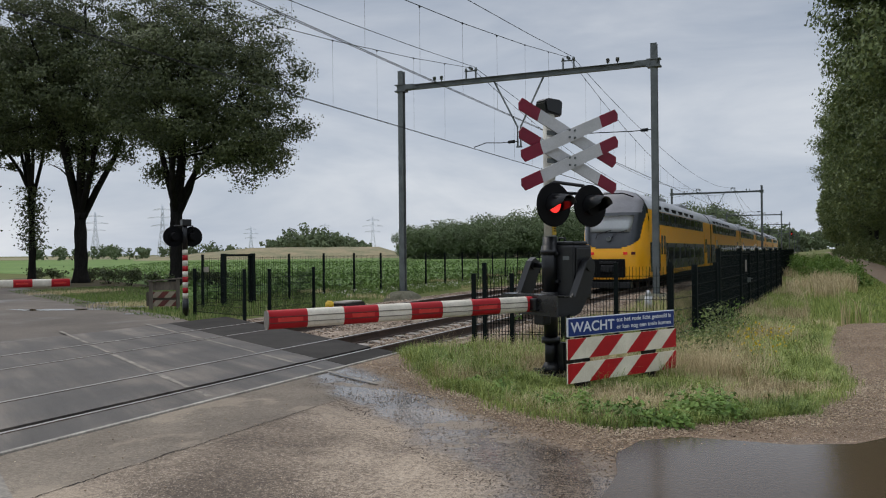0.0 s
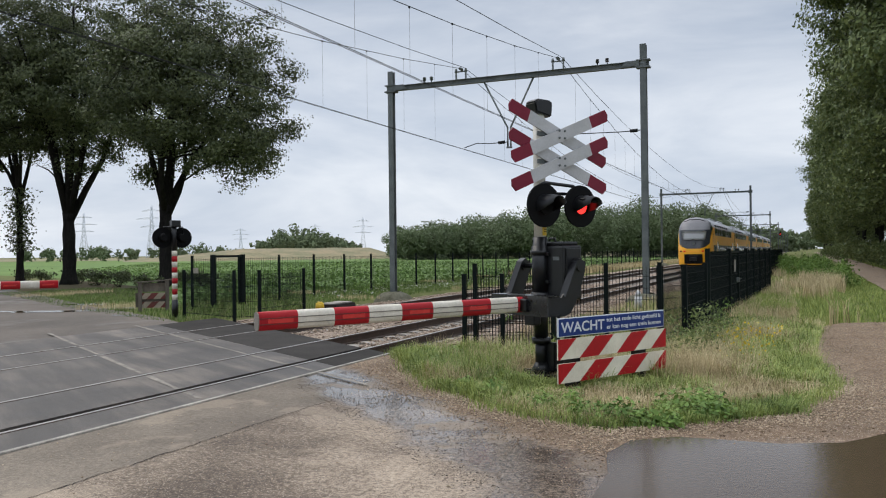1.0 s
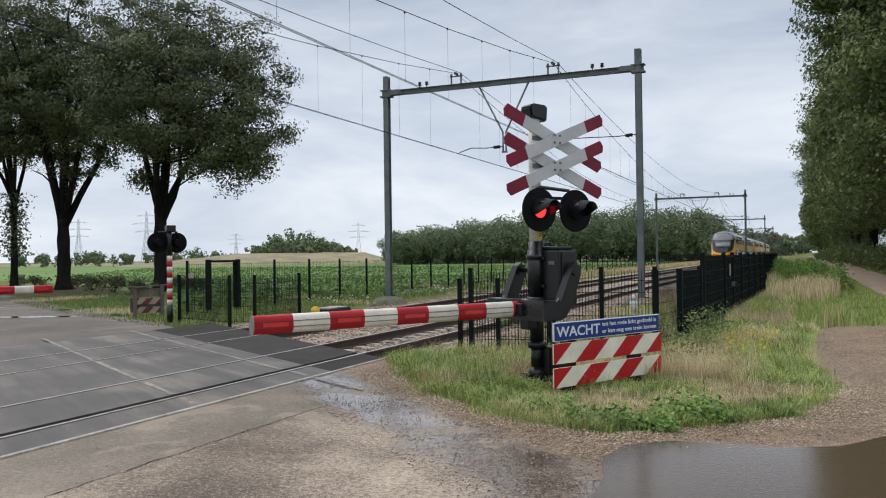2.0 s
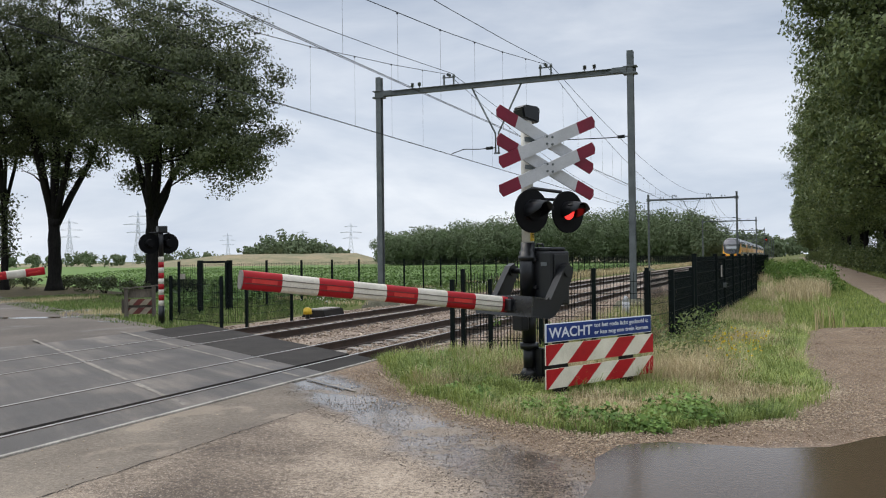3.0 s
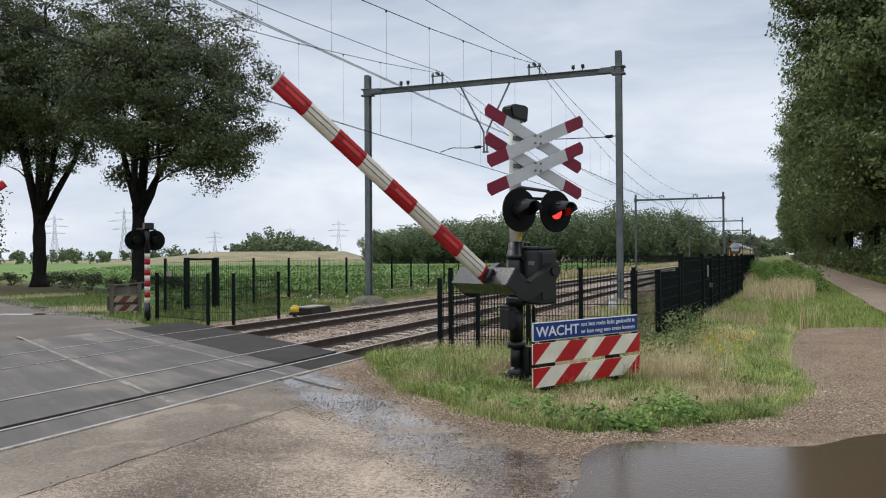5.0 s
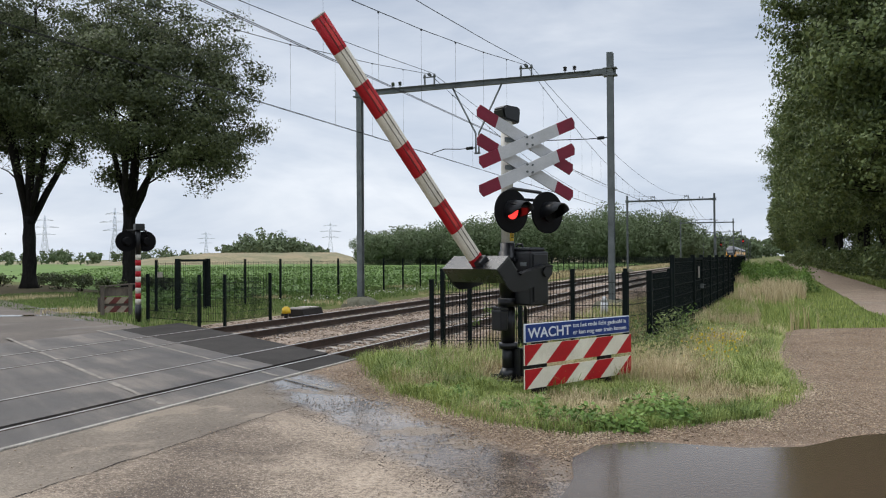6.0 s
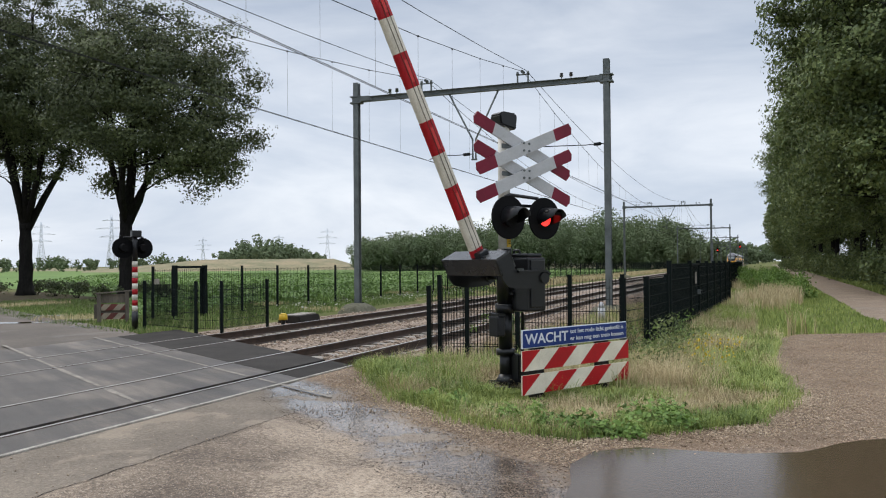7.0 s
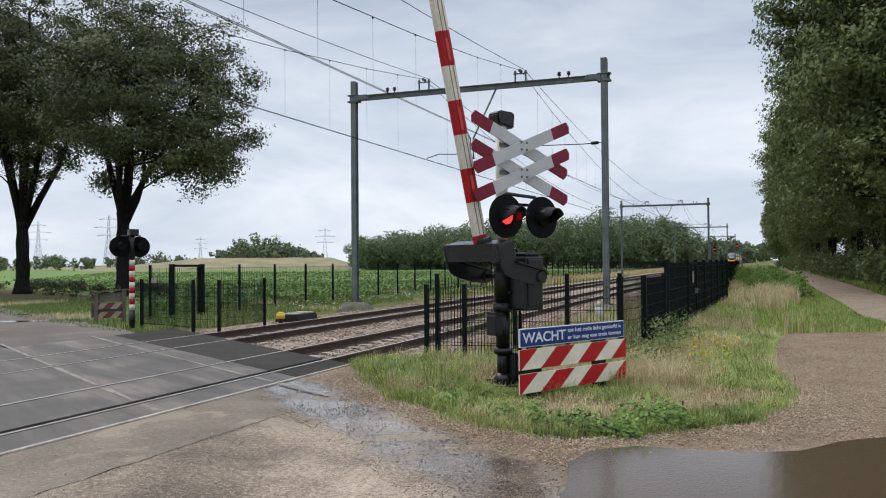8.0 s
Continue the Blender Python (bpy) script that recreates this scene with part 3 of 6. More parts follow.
# the crack along the old asphalt seam
bm = bmesh.new()
pts = []
for k in range(160):
    y = 3.0 + k * 5.2 / 159
    pts.append((-5.07 + 0.035 * noise.noise((0, y * 3, 0)) + 0.02 * noise.noise((0, y * 11, 5)) + 0.018 * noise.noise((0, y * 31, 9)), y, 0.004))
for k in range(159):
    (xa, ya, z), (xb, yb, _z) = pts[k], pts[k + 1]
    wa, wb = 0.005 + 0.005 * noise.noise((3, ya * 5, 0)), 0.005 + 0.005 * noise.noise((3, yb * 5, 0))
    bm.faces.new([bm.verts.new(p) for p in ((xa - wa, ya, z), (xa + wa, ya, z), (xb + wb, yb, z), (xb - wb, yb, z))])
tagged(mesh_ob("seam", bm, M["black_soft"]), "dark cracked seam in the asphalt", "seam", "", "structure")


def ballast_bed():
    bm = bmesh.new()
    prof = [(-4.9, -0.16), (-5.7, -0.10), (-6.4, -0.06), (-6.9, -0.115), (-7.2, -0.135), (-7.9, -0.135), (-8.6, -0.135), (-8.9, -0.115), (-9.9, -0.07), (-10.9, -0.115), (-11.2, -0.135), (-11.9, -0.135), (-12.6, -0.135), (-12.9, -0.115), (-13.6, -0.06), (-14.4, -0.1), (-15.3, -0.16)]
    rows = [10.0 + k * 0.5 for k in range(120)] + [70 + k * 10 for k in range(80)]
    grid = []
    for y in rows:
        grid.append([bm.verts.new((x, y, z - 0.055 + 0.03 * noise.noise((x * 1.3, y * 1.3, 0)))) for x, z in prof])
    for a, b in zip(grid, grid[1:]):
        for k in range(len(prof) - 1):
            bm.faces.new((a[k], a[k + 1], b[k + 1], b[k]))
    bmesh.ops.recalc_face_normals(bm, faces=bm.faces[:])
    for f in bm.faces:
        if f.normal.z < 0:
            f.normal_flip()
    return tagged(mesh_ob("ballast_bed", bm, M["ballast"]), "brown stone ballast bed under both tracks", "ballast", "", "structure")


ballast_bed()
tracks = []
for k, (xa, xb) in enumerate(((R1, R2), (R3, R4))):
    tr = thing("railway_track", pose((xa + xb) / 2, 0, 0), "railway track of rusty rails on concrete sleepers in ballast", "railway track", "parallel railway tracks", "structure")
    tracks.append(tr)
    for sx in (-0.7535, 0.7535):
        bm = bmesh.new()
        o = [(-0.075, -0.172), (0.075, -0.172), (0.075, -0.160), (0.012, -0.145), (0.010, -0.045), (0.036, -0.035), (0.036, -0.006), (0.028, 0.0),
             (-0.028, 0.0), (-0.036, -0.006), (-0.036, -0.035), (-0.010, -0.045), (-0.012, -0.145), (-0.075, -0.160)]
        prism(bm, [(u + sx, v + 0.018) for u, v in o], -60, 800)
        for f in bm.faces:
            if f.normal.z > 0.9 and f.calc_center_median().z > 0.005:
                f.material_index = 1
        part("rail", bm, [M["rail_rust"], M["rail_top"]], tr, "rusty steel rail with polished top")
    bm = bmesh.new()
    o = [(-1.28, -0.10), (-0.45, -0.10), (-0.35, -0.135), (0.35, -0.135), (0.45, -0.10), (1.28, -0.10), (1.28, -0.28), (-1.28, -0.28)]
    prism(bm, o, -0.13, 0.13)
    sl = part("sleeper", bm, M["concrete"], tr, "weathered concrete sleeper")
    y_first = 12.9 if k == 0 else 15.6
    sl.location = (0, y_first, -0.055)
    for j in range(1, 110):
        s2 = sl.copy()
        scene.collection.objects.link(s2)
        s2.location = (0, y_first + 0.6 * j, -0.055)
    bm = bmesh.new()
    for j in range(110, 500):
        box(bm, -1.28, 1.28, y_first + 0.6 * j - 0.13, y_first + 0.6 * j + 0.13, -0.3, -0.155)
    tagged(part("far_sleepers", bm, M["concrete"], tr), kind="stuff")

# ---- overhead line ----
GX0, GX1, GTOP, GBEAM = -14.86, -4.92, 8.97, 8.29
GY = [29.27 + 70.4 * k for k in (-1, 0, 1, 2, 3, 4, 5, 6, 7)]


def i_beam(bm, w, h, a, b, along):
    """A rolled H section from a to b; along is 'z' or 'x'."""
    t = 0.018
    for u0, u1, v0, v1 in ((-w / 2, w / 2, -h / 2, -h / 2 + t), (-w / 2, w / 2, h / 2 - t, h / 2), (-t / 2, t / 2, -h / 2 + t, h / 2 - t)):
        if along == "z":
            box(bm, u0, u1, v0, v1, a, b)
        else:
            box(bm, a, b, u0, u1, v0, v1)


def insulator(bm, x, z, mi=1):
    tube(bm, (x, 0, z), (x, 0, z + 0.09), 0.018, n=6, mi=mi)
    for k in range(3):
        tube(bm, (x, 0, z + 0.09 + 0.05 * k), (x, 0, z + 0.125 + 0.05 * k), 0.075, 0.05, 8, mi)


def portal(y):
    g = thing("overhead_line_portal", pose(0, y, 0), "grey galvanised steel portal carrying the overhead line", "catenary portal", "overhead line portals")
    for x in (GX0, GX1):
        bm = bmesh.new()
        i_beam(bm, 0.22, 0.22, 0.12, GTOP, "z")
        bmesh.ops.translate(bm, verts=bm.verts[:], vec=(x, 0, 0))
        part("post", bm, M["galv"], g)
        bm = bmesh.new()
        for z0, z1, r0, r1 in ((-0.3, -0.02, 0.85, 0.66), (-0.02, 0.12, 0.66, 0.50), (0.12, 0.20, 0.50, 0.22)):
            tube(bm, (x, 0, z0), (x, 0, z1), r0, r1, 16, 0, False)
        bmesh.ops.remove_doubles(bm, verts=bm.verts[:], dist=0.001)
        for v in bm.verts:
            v.co += Vector((noise.noise(v.co * 2.3), noise.noise(v.co * 2.3 + Vector((5, 0, 0))), 0.4 * noise.noise(v.co * 3))) * 0.10
        part("footing", bm, M["moss"], g, "mossy stone footing")
        bm = bmesh.new()
        sgn = 1 if x < -10 else -1
        box(bm, x - 0.24, x + 0.24, -0.15, 0.15, GBEAM - 0.16, GBEAM - 0.10, None, 0.01)
        box(bm, x - 0.24, x + 0.24, -0.15, 0.15, GBEAM + 0.10, GBEAM + 0.14, None, 0.01)
        prism(bm, [(x + sgn * 0.12, GBEAM - 0.10), (x + sgn * 0.75, GBEAM - 0.07), (x + sgn * 0.6, GBEAM + 0.11), (x + sgn * 0.12, GBEAM + 0.11)], -0.14, -0.12)
        prism(bm, [(x + sgn * 0.12, GBEAM - 0.10), (x + sgn * 0.75, GBEAM - 0.07), (x + sgn * 0.6, GBEAM + 0.11), (x + sgn * 0.12, GBEAM + 0.11)], 0.12, 0.14)
        part("bracket", bm, M["galv"], g)
    bm = bmesh.new()
    i_beam(bm, 0.18, 0.20, GX0 - 0.2, GX1 + 0.2, "x")
    bmesh.ops.translate(bm, verts=bm.verts[:], vec=(0, 0, GBEAM))
    part("crossbeam", bm, M["galv"], g)
    for x in (-13.4, -13.1, -6.55, -6.2):
        bm = bmesh.new()
        insulator(bm, x, GBEAM + 0.10, 0)
        part("insulator", bm, M["black"], g)
    for x in (-11.85, -8.0):
        bm = bmesh.new()
        for dx in (-0.2, 0.2):
            box(bm, x + dx - 0.025, x + dx + 0.025, -0.03, 0.03, GBEAM + 0.10, GBEAM + 0.42)
            tube(bm, (x + dx, 0, GBEAM + 0.40), (x + dx, 0, GBEAM + 0.52), 0.06, 0.04, 8)
        box(bm, x - 0.26, x + 0.26, -0.025, 0.025, GBEAM + 0.38, GBEAM + 0.42)
        tube(bm, (x, -0.1, GBEAM + 0.50), (x, 0.1, GBEAM + 0.50), 0.06, 0.06, 8)
        part("wire_support", bm, M["galv"], g, "steel cradle with dark insulators")
    bm = bmesh.new()
    run(bm, [(-10.9, 0, GBEAM - 0.1), (-9.98, 0, 6.4), (-9.98, 0, 5.65)], 0.035, 6)
    run(bm, [(-8.95, 0, GBEAM - 0.1), (-9.86, 0, 6.4), (-9.86, 0, 5.65)], 0.035, 6)
    box(bm, -10.03, -9.81, -0.03, 0.03, 5.62, 5.68)
    part("drop_bracket", bm, M["galv"], g, "V-shaped hanging bracket")
    for x0, xt, z0 in ((-9.95, -11.75, 5.86), (-5.0, -7.9, 5.96)):
        bm = bmesh.new()
        d = 1 if xt > x0 else -1
        run(bm, [(x0, 0, z0), (x0 + d * 0.7, 0, z0 - 0.02), (xt - d * 0.5, 0, z0 + 0.02), (xt, 0, z0 - 0.12)], 0.018, 6)
        tube(bm, (x0 + d * 0.15, 0, z0), (x0 + d * 0.4, 0, z0 - 0.01), 0.06, 0.06, 8)
        part("registration_arm", bm, M["wire"], g)
    return g


first_portal = portal(GY[1])
for y in GY[:1] + GY[2:]:
    copy_thing(first_portal, pose(0, y, 0))


def sagging(x0, x1, ya, yb, z, sag, n=14):
    return [(x0 + (x1 - x0) * k / n, ya + (yb - ya) * k / n, z - 4 * sag * (k / n) * (1 - k / n)) for k in range(n + 1)]


for gi, (ya, yb) in enumerate(zip(GY, GY[1:])):
    r = 0.010 if gi < 2 else 0.015
    for x in (-11.85, -8.0):
        span = thing("overhead_wire_span", pose(0, 0, 0), "dark overhead wires with thin droppers between two portals", "overhead wires", "overhead wire spans")
        bm = bmesh.new()
        run(bm, sagging(x, x, ya, yb, GBEAM + 0.52, 2.6), r, 5)
        part("messenger_wire", bm, M["wire"], span)
        bm = bmesh.new()
        run(bm, sagging(x + 0.12, x + 0.12, ya, yb, GBEAM + 0.55, 1.45), r, 5)
        part("feeder_wire", bm, M["wire"], span)
        for dx in (-0.03, 0.03):
            bm = bmesh.new()
            run(bm, [(x + dx, ya, 5.72), (x + dx, yb, 5.72)], r * 0.8, 5)
            part("contact_wire", bm, M["wire"], span)
        if gi < 4:
            nd = 28 if gi < 2 else 12
            for k in range(1, nd):
                u = k / nd
                bm = bmesh.new()
                y = ya + (yb - ya) * u
                zt = GBEAM + 0.52 - 4 * 2.6 * u * (1 - u)
                run(bm, [(x, y, zt), (x, y, 5.72)], 0.003, 4)
                box(bm, x - 0.016, x + 0.016, y - 0.02, y + 0.02, zt - 0.03, zt + 0.016)
                part("dropper", bm, M["wire"], span)
# ---- level crossing signals and barriers ----
def letter_mesh(text, size, bold):
    cu = bpy.data.curves.new("letter", "FONT")
    cu.body, cu.size, cu.extrude, cu.offset = text, size, 0.0015, bold
    tmp = new("letter", cu)
    me = bpy.data.meshes.new_from_object(tmp.evaluated_get(bpy.context.evaluated_depsgraph_get()))
    bpy.data.objects.remove(tmp)
    return me


def words(text, size, parent, at, material, width, bold=0.0012):
    """A line of separate letters, width metres long."""
    def right_end(s):
        return max(v.co.x for v in letter_mesh(s, size, bold).vertices)
    full = right_end(text)
    k = width / full
    for i, ch in enumerate(text):
        if ch == " ":
            continue
        me = letter_mesh(ch, size, bold)
        shift = right_end(text[:i + 1]) - max(v.co.x for v in me.vertices)
        for v in me.vertices:
            v.co.x = (v.co.x + shift) * k
        me.materials.clear()
        me.materials.append(material)
        ob = new("letter", me)
        ob.parent = parent
        ob.matrix_basis = pose(*at, 90, 0, 0)


blink_shutters = []


def disc_lamp(parent, x, y, z, lit=True):
    """A round black target board with a hooded red lamp, facing -y."""
    bm = bmesh.new()
    tube(bm, (x, y, z), (x, y + 0.03, z), 0.295, 0.295, 40)
    tube(bm, (x, y + 0.03, z), (x, y + 0.22, z), 0.13, 0.10, 20)
    board = part("target_board", bm, M["black_soft"], parent, "round matt black target board")
    bm = bmesh.new()
    n = 20
    rows = []
    for j, (yy, r) in enumerate(((y - 0.005, 0.108), (y - 0.012, 0.097))):
        rows.append([bm.verts.new((x + r * math.cos(k * math.tau / n), yy, z + r * math.sin(k * math.tau / n))) for k in range(n)])
    c = bm.verts.new((x, y - 0.03, z))
    for k in range(n):
        bm.faces.new((rows[0][k], rows[0][(k + 1) % n], rows[1][(k + 1) % n], rows[1][k]))
        bm.faces.new((rows[1][k], rows[1][(k + 1) % n], c))
    bmesh.ops.recalc_face_normals(bm, faces=bm.faces[:])
    part("lens", bm, M["lamp_red"] if lit else M["lens_dark"], board, "glowing red signal lens" if lit else "")
    # added round shutter hinged over the lens: it drops to imitate a dark lamp
    bm = bmesh.new()
    tube(bm, (0, -0.006, -0.1), (0, 0.0, -0.1), 0.126, 0.126, 24)
    tube(bm, (0, 0.0, -0.1), (0, 0.036, -0.1), 0.126, 0.126, 24, 0, False)
    shutter = part("shutter", bm, M["black_soft"], board, "added matt black flap that hides the lens to imitate blinking")
    shutter.matrix_basis = pose(x, y - 0.042, z + 0.1)
    blink_shutters.append((shutter, (x, y - 0.042, z + 0.1)))
    # hood: a half tunnel that tapers forward over the lens
    bm = bmesh.new()
    rings = []
    for yy, r, lo_a, hi_a, dz in ((y, 0.150, -35, 215, 0.0), (y - 0.14, 0.145, -20, 200, 0.0), (y - 0.30, 0.128, 15, 165, -0.01)):
        for rr in (r, r - 0.008):
            rings.append([bm.verts.new((x + rr * math.cos(radians(lo_a + (hi_a - lo_a) * k / 16)), yy, z + dz + rr * math.sin(radians(lo_a + (hi_a - lo_a) * k / 16)))) for k in range(17)])
    for a, b in ((0, 2), (2, 4), (1, 3), (3, 5), (4, 5)):
        for k in range(16):
            bm.faces.new((rings[a][k], rings[a][k + 1], rings[b][k + 1], rings[b][k])).smooth = True
    bmesh.ops.recalc_face_normals(bm, faces=bm.faces[:])
    part("hood", bm, M["black"], board, "black lamp hood")
    return board


def cross_arm(parent, cx, cz, slope, y, length, w=0.17):
    """One arm of a warning cross: white middle and dark red pointed tips."""
    rot = pose(cx, y, cz, 0, -slope, 0)
    h = length / 2
    tip = 0.37
    bm = bmesh.new()
    prism(bm, [(-h + tip, -w / 2), (h - tip, -w / 2), (h - tip, w / 2), (-h + tip, w / 2)], -0.011, 0.011)
    bmesh.ops.transform(bm, matrix=rot, verts=bm.verts[:])
    arm = part("cross_arm", bm, M["sign_white"], parent, "white sheet-metal cross arm with red tips")
    for s in (-1, 1):
        bm = bmesh.new()
        prism(bm, [(s * (h - tip), -w / 2), (s * (h - 0.04), -w / 2), (s * h, 0.0), (s * (h - 0.03), w / 2), (s * (h - tip), w / 2)], -0.011, 0.011)
        bmesh.ops.transform(bm, matrix=rot, verts=bm.verts[:])
        part("arm_tip", bm, M["sign_red"], arm, "dark red arm tip")
    return arm


def barrier(m, name, label):
    b = thing(name, m, label, "level crossing barrier", "level crossing barriers")
    bm = bmesh.new()
    tube(bm, (0, 0, 0.10), (0, 0, 0.55), 0.085, 0.085, 16)
    tube(bm, (0, 0, 0.55), (0, 0, 1.08), 0.098, 0.098, 16)
    tube(bm, (0, 0, 1.04), (0, 0, 1.16), 0.135, 0.135, 16)
    tube(bm, (0, 0, 1.16), (0, 0, 1.92), 0.105, 0.10, 16)
    tube(bm, (0, 0, 1.68), (0, 0, 1.74), 0.135, 0.135, 16)
    tube(bm, (0, 0, 0.46), (0, 0, 0.54), 0.13, 0.13, 16)
    part("lower_mast", bm, M["black"], b, "black cast-iron lower mast")
    bm = bmesh.new()
    o = [(0.27 * math.cos(radians(a)), 0.27 * math.sin(radians(a))) for a in range(0, 360, 30)]
    prism(bm, o, 0.0, 0.05, 0, "xy")
    for a in range(0, 360, 60):
        c, s = math.cos(radians(a)), math.sin(radians(a))
        v = box(bm, 0.11, 0.25, -0.012, 0.012, 0.05, 0.10)
        bmesh.ops.transform(bm, matrix=pose(0, 0, 0, 0, 0, a), verts=v)
        tube(bm, (0.22 * c, 0.22 * s, 0.05), (0.22 * c, 0.22 * s, 0.085), 0.022, n=6)
    tube(bm, (0, 0, 0.05), (0, 0, 0.2), 0.17, 0.085, 16)
    part("base_plate", bm, M["black"], b, "black bolted base flange")
    bm = bmesh.new()
    tube(bm, (0, 0, 1.92), (0, 0, 3.72), 0.085, 0.08, 18)
    upper = part("upper_mast", bm, M["mast_white"], b, "white painted upper mast")
    bm = bmesh.new()
    n = 10
    for z0, z1 in ((1.94, 2.09),):
        ring = [[bm.verts.new((0.088 * math.cos(radians(a)), 0.088 * math.sin(radians(a)), z)) for a in range(-110, 0, 11)] for z in (z0, z1)]
        for k in range(len(ring[0]) - 1):
            bm.faces.new((ring[0][k], ring[0][k + 1], ring[1][k + 1], ring[1][k]))
    part("sticker", bm, M["yellow"], upper, "yellow sticker with tiny unreadable print")
    for z in (2.05, 2.02, 1.99):
        bm = bmesh.new()
        ring = [[bm.verts.new((0.0895 * math.cos(radians(a)), 0.0895 * math.sin(radians(a)), zz)) for a in range(-95, -20, 10)] for zz in (z, z + 0.012)]
        for k in range(len(ring[0]) - 1):
            bm.faces.new((ring[0][k], ring[0][k + 1], ring[1][k + 1], ring[1][k]))
        part("print_bar", bm, M["black_soft"], upper, "dark print bar")
    # bell box on top
    bm = bmesh.new()
    prism(bm, [(-0.13, 3.62), (0.15, 3.57), (0.17, 3.76), (0.15, 3.80), (-0.10, 3.81), (-0.16, 3.76)], -0.11, 0.11)
    bmesh.ops.bevel(bm, geom=bm.edges[:], offset=0.02, segments=2, affect="EDGES")
    part("bell_box", bm, M["black"], b, "black bell housing")
    # two stacked crosses
    for cz in (3.335, 2.955):
        cross_arm(b, 0.28, cz, -21.6, -0.105, 1.93)
        cross_arm(b, 0.28, cz - 0.01, 21.6, -0.150, 1.93)
        for dx in (-0.05, 0.05):
            for dz in (-0.05, 0.05):
                bm = bmesh.new()
                tube(bm, (0.28 + dx, -0.175, cz + dz), (0.28 + dx, -0.06, cz + dz), 0.016, n=8)
                part("bolt", bm, M["galv"], b)
        bm = bmesh.new()
        box(bm, -0.1, 0.55, -0.09, -0.07, cz - 0.03, cz + 0.03)
        part("cross_bracket", bm, M["galv"], b)
    # lamps on a crossbar
    bm = bmesh.new()
    run(bm, [(-0.09, -0.10, 2.45), (-0.08, -0.12, 2.64), (0.0, -0.12, 2.66), (0.52, -0.12, 2.63), (0.57, -0.12, 2.45)], 0.025, 8)
    box(bm, -0.05, 0.52, -0.10, -0.06, 2.50, 2.54)
    part("lamp_bar", bm, M["black"], b)
    disc_lamp(b, -0.09, -0.20, 2.345)
    disc_lamp(b, 0.585, -0.20, 2.345)
    # drive housing
    bm = bmesh.new()
    box(bm, 0.02, 0.36, -0.44, 0.07, 1.06, 1.80, None, 0.03)
    box(bm, 0.05, 0.33, -0.40, 0.04, 1.80, 1.85, None, 0.02)
    run(bm, [(0.2, -0.10, 1.84), (0.2, -0.08, 1.90), (0.2, 0.02, 1.90), (0.2, 0.04, 1.84)], 0.016, 6)
    tube(bm, (0, 0, 1.20), (0, 0, 1.80), 0.118, 0.118, 16)
    for dz in (1.28, 1.66):
        box(bm, -0.02, 0.06, -0.17, 0.17, dz, dz + 0.05, None, 0.01)
    hs = part("drive_housing", bm, M["black"], b, "black steel drive housing")
    bm = bmesh.new()
    box(bm, 0.06, 0.32, -0.462, -0.44, 1.12, 1.76, None, 0.01)
    part("cover", bm, M["black"], hs)
    bm = bmesh.new()
    box(bm, 0.012, 0.0195, -0.36, -0.24, 1.60, 1.65)
    part("type_plate", bm, M["galv"], hs, "small worn metal plate")
    # cable tube, junction boxes
    bm = bmesh.new()
    run(bm, [(0.20, -0.12, 0.46), (0.20, -0.14, 1.0), (0.16, -0.15, 1.12), (0.20, -0.12, 1.2)], 0.028, 8)
    part("cable_tube", bm, M["black"], b)
    bm = bmesh.new()
    prism(bm, [(0.02, 0.10), (0.34, 0.08), (0.34, 0.44), (0.02, 0.48)], -0.24, 0.06)
    bmesh.ops.bevel(bm, geom=bm.edges[:], offset=0.015, segments=2, affect="EDGES")
    part("junction_box", bm, M["black"], b)
    bm = bmesh.new()
    box(bm, -0.24, -0.10, -0.12, 0.08, 0.72, 1.0, None, 0.02)
    box(bm, -0.22, -0.08, -0.10, 0.06, 0.98, 1.04, None, 0.01)
    part("relay_box", bm, M["black"], b)

    # the boom swings on the housing's shaft
    bm = bmesh.new()
    # channel that carries the boom, open towards the mast
    for x0, x1, z0, z1 in ((-0.60, -0.57, -0.655, -0.385), (-0.57, -0.36, -0.655, -0.63), (-0.57, -0.36, -0.41, -0.385)):
        box(bm, x0, x1, -0.52, 0.64, z0, z1)
    boom = part("boom", bm, M["black_gloss"], b)
    tagged(boom, "red and white boom on black swinging arms")
    for y in (-0.52, 0.61):
        bm = bmesh.new()
        o = [(-0.08, 0.07), (0.0, 0.11), (0.09, 0.06), (0.10, -0.06), (0.02, -0.28), (-0.09, -0.50), (-0.18, -0.62), (-0.28, -0.66), (-0.57, -0.655), (-0.57, -0.385), (-0.34, -0.41), (-0.29, -0.36)]
        prism(bm, o, y, y + 0.03)
        prism(bm, [(-0.09, 0.06), (-0.01, 0.11), (0.0, 0.09), (-0.07, 0.045), (-0.28, -0.40), (-0.31, -0.40)], y - 0.045, y + 0.075)
        tube(bm, (0, y - 0.03, 0), (0, y + 0.06, 0), 0.075, n=16)
        part("swing_arm", bm, M["black"], boom, "black swinging arm")
    bm = bmesh.new()
    tube(bm, (0, -0.52, 0), (0, 0.64, 0), 0.04, n=10)
    part("shaft", bm, M["black"], boom)
    bm = bmesh.new()
    box(bm, -0.66, -0.40, -0.16, 0.04, -0.60, -0.43, None, 0.02)
    part("clamp", bm, M["black"], boom)
    # tube with flat sides and grooves
    prof = [(0.105 * math.copysign(abs(math.sin(radians(a))) ** 0.75, math.sin(radians(a))), 0.062 * math.copysign(abs(math.cos(radians(a))) ** 0.75, math.cos(radians(a)))) for a in range(0, 360, 18)]
    edges = [0.56, 0.70] + [0.70 + 0.455 * k for k in range(1, 9)]
    edges[-1] = 4.342
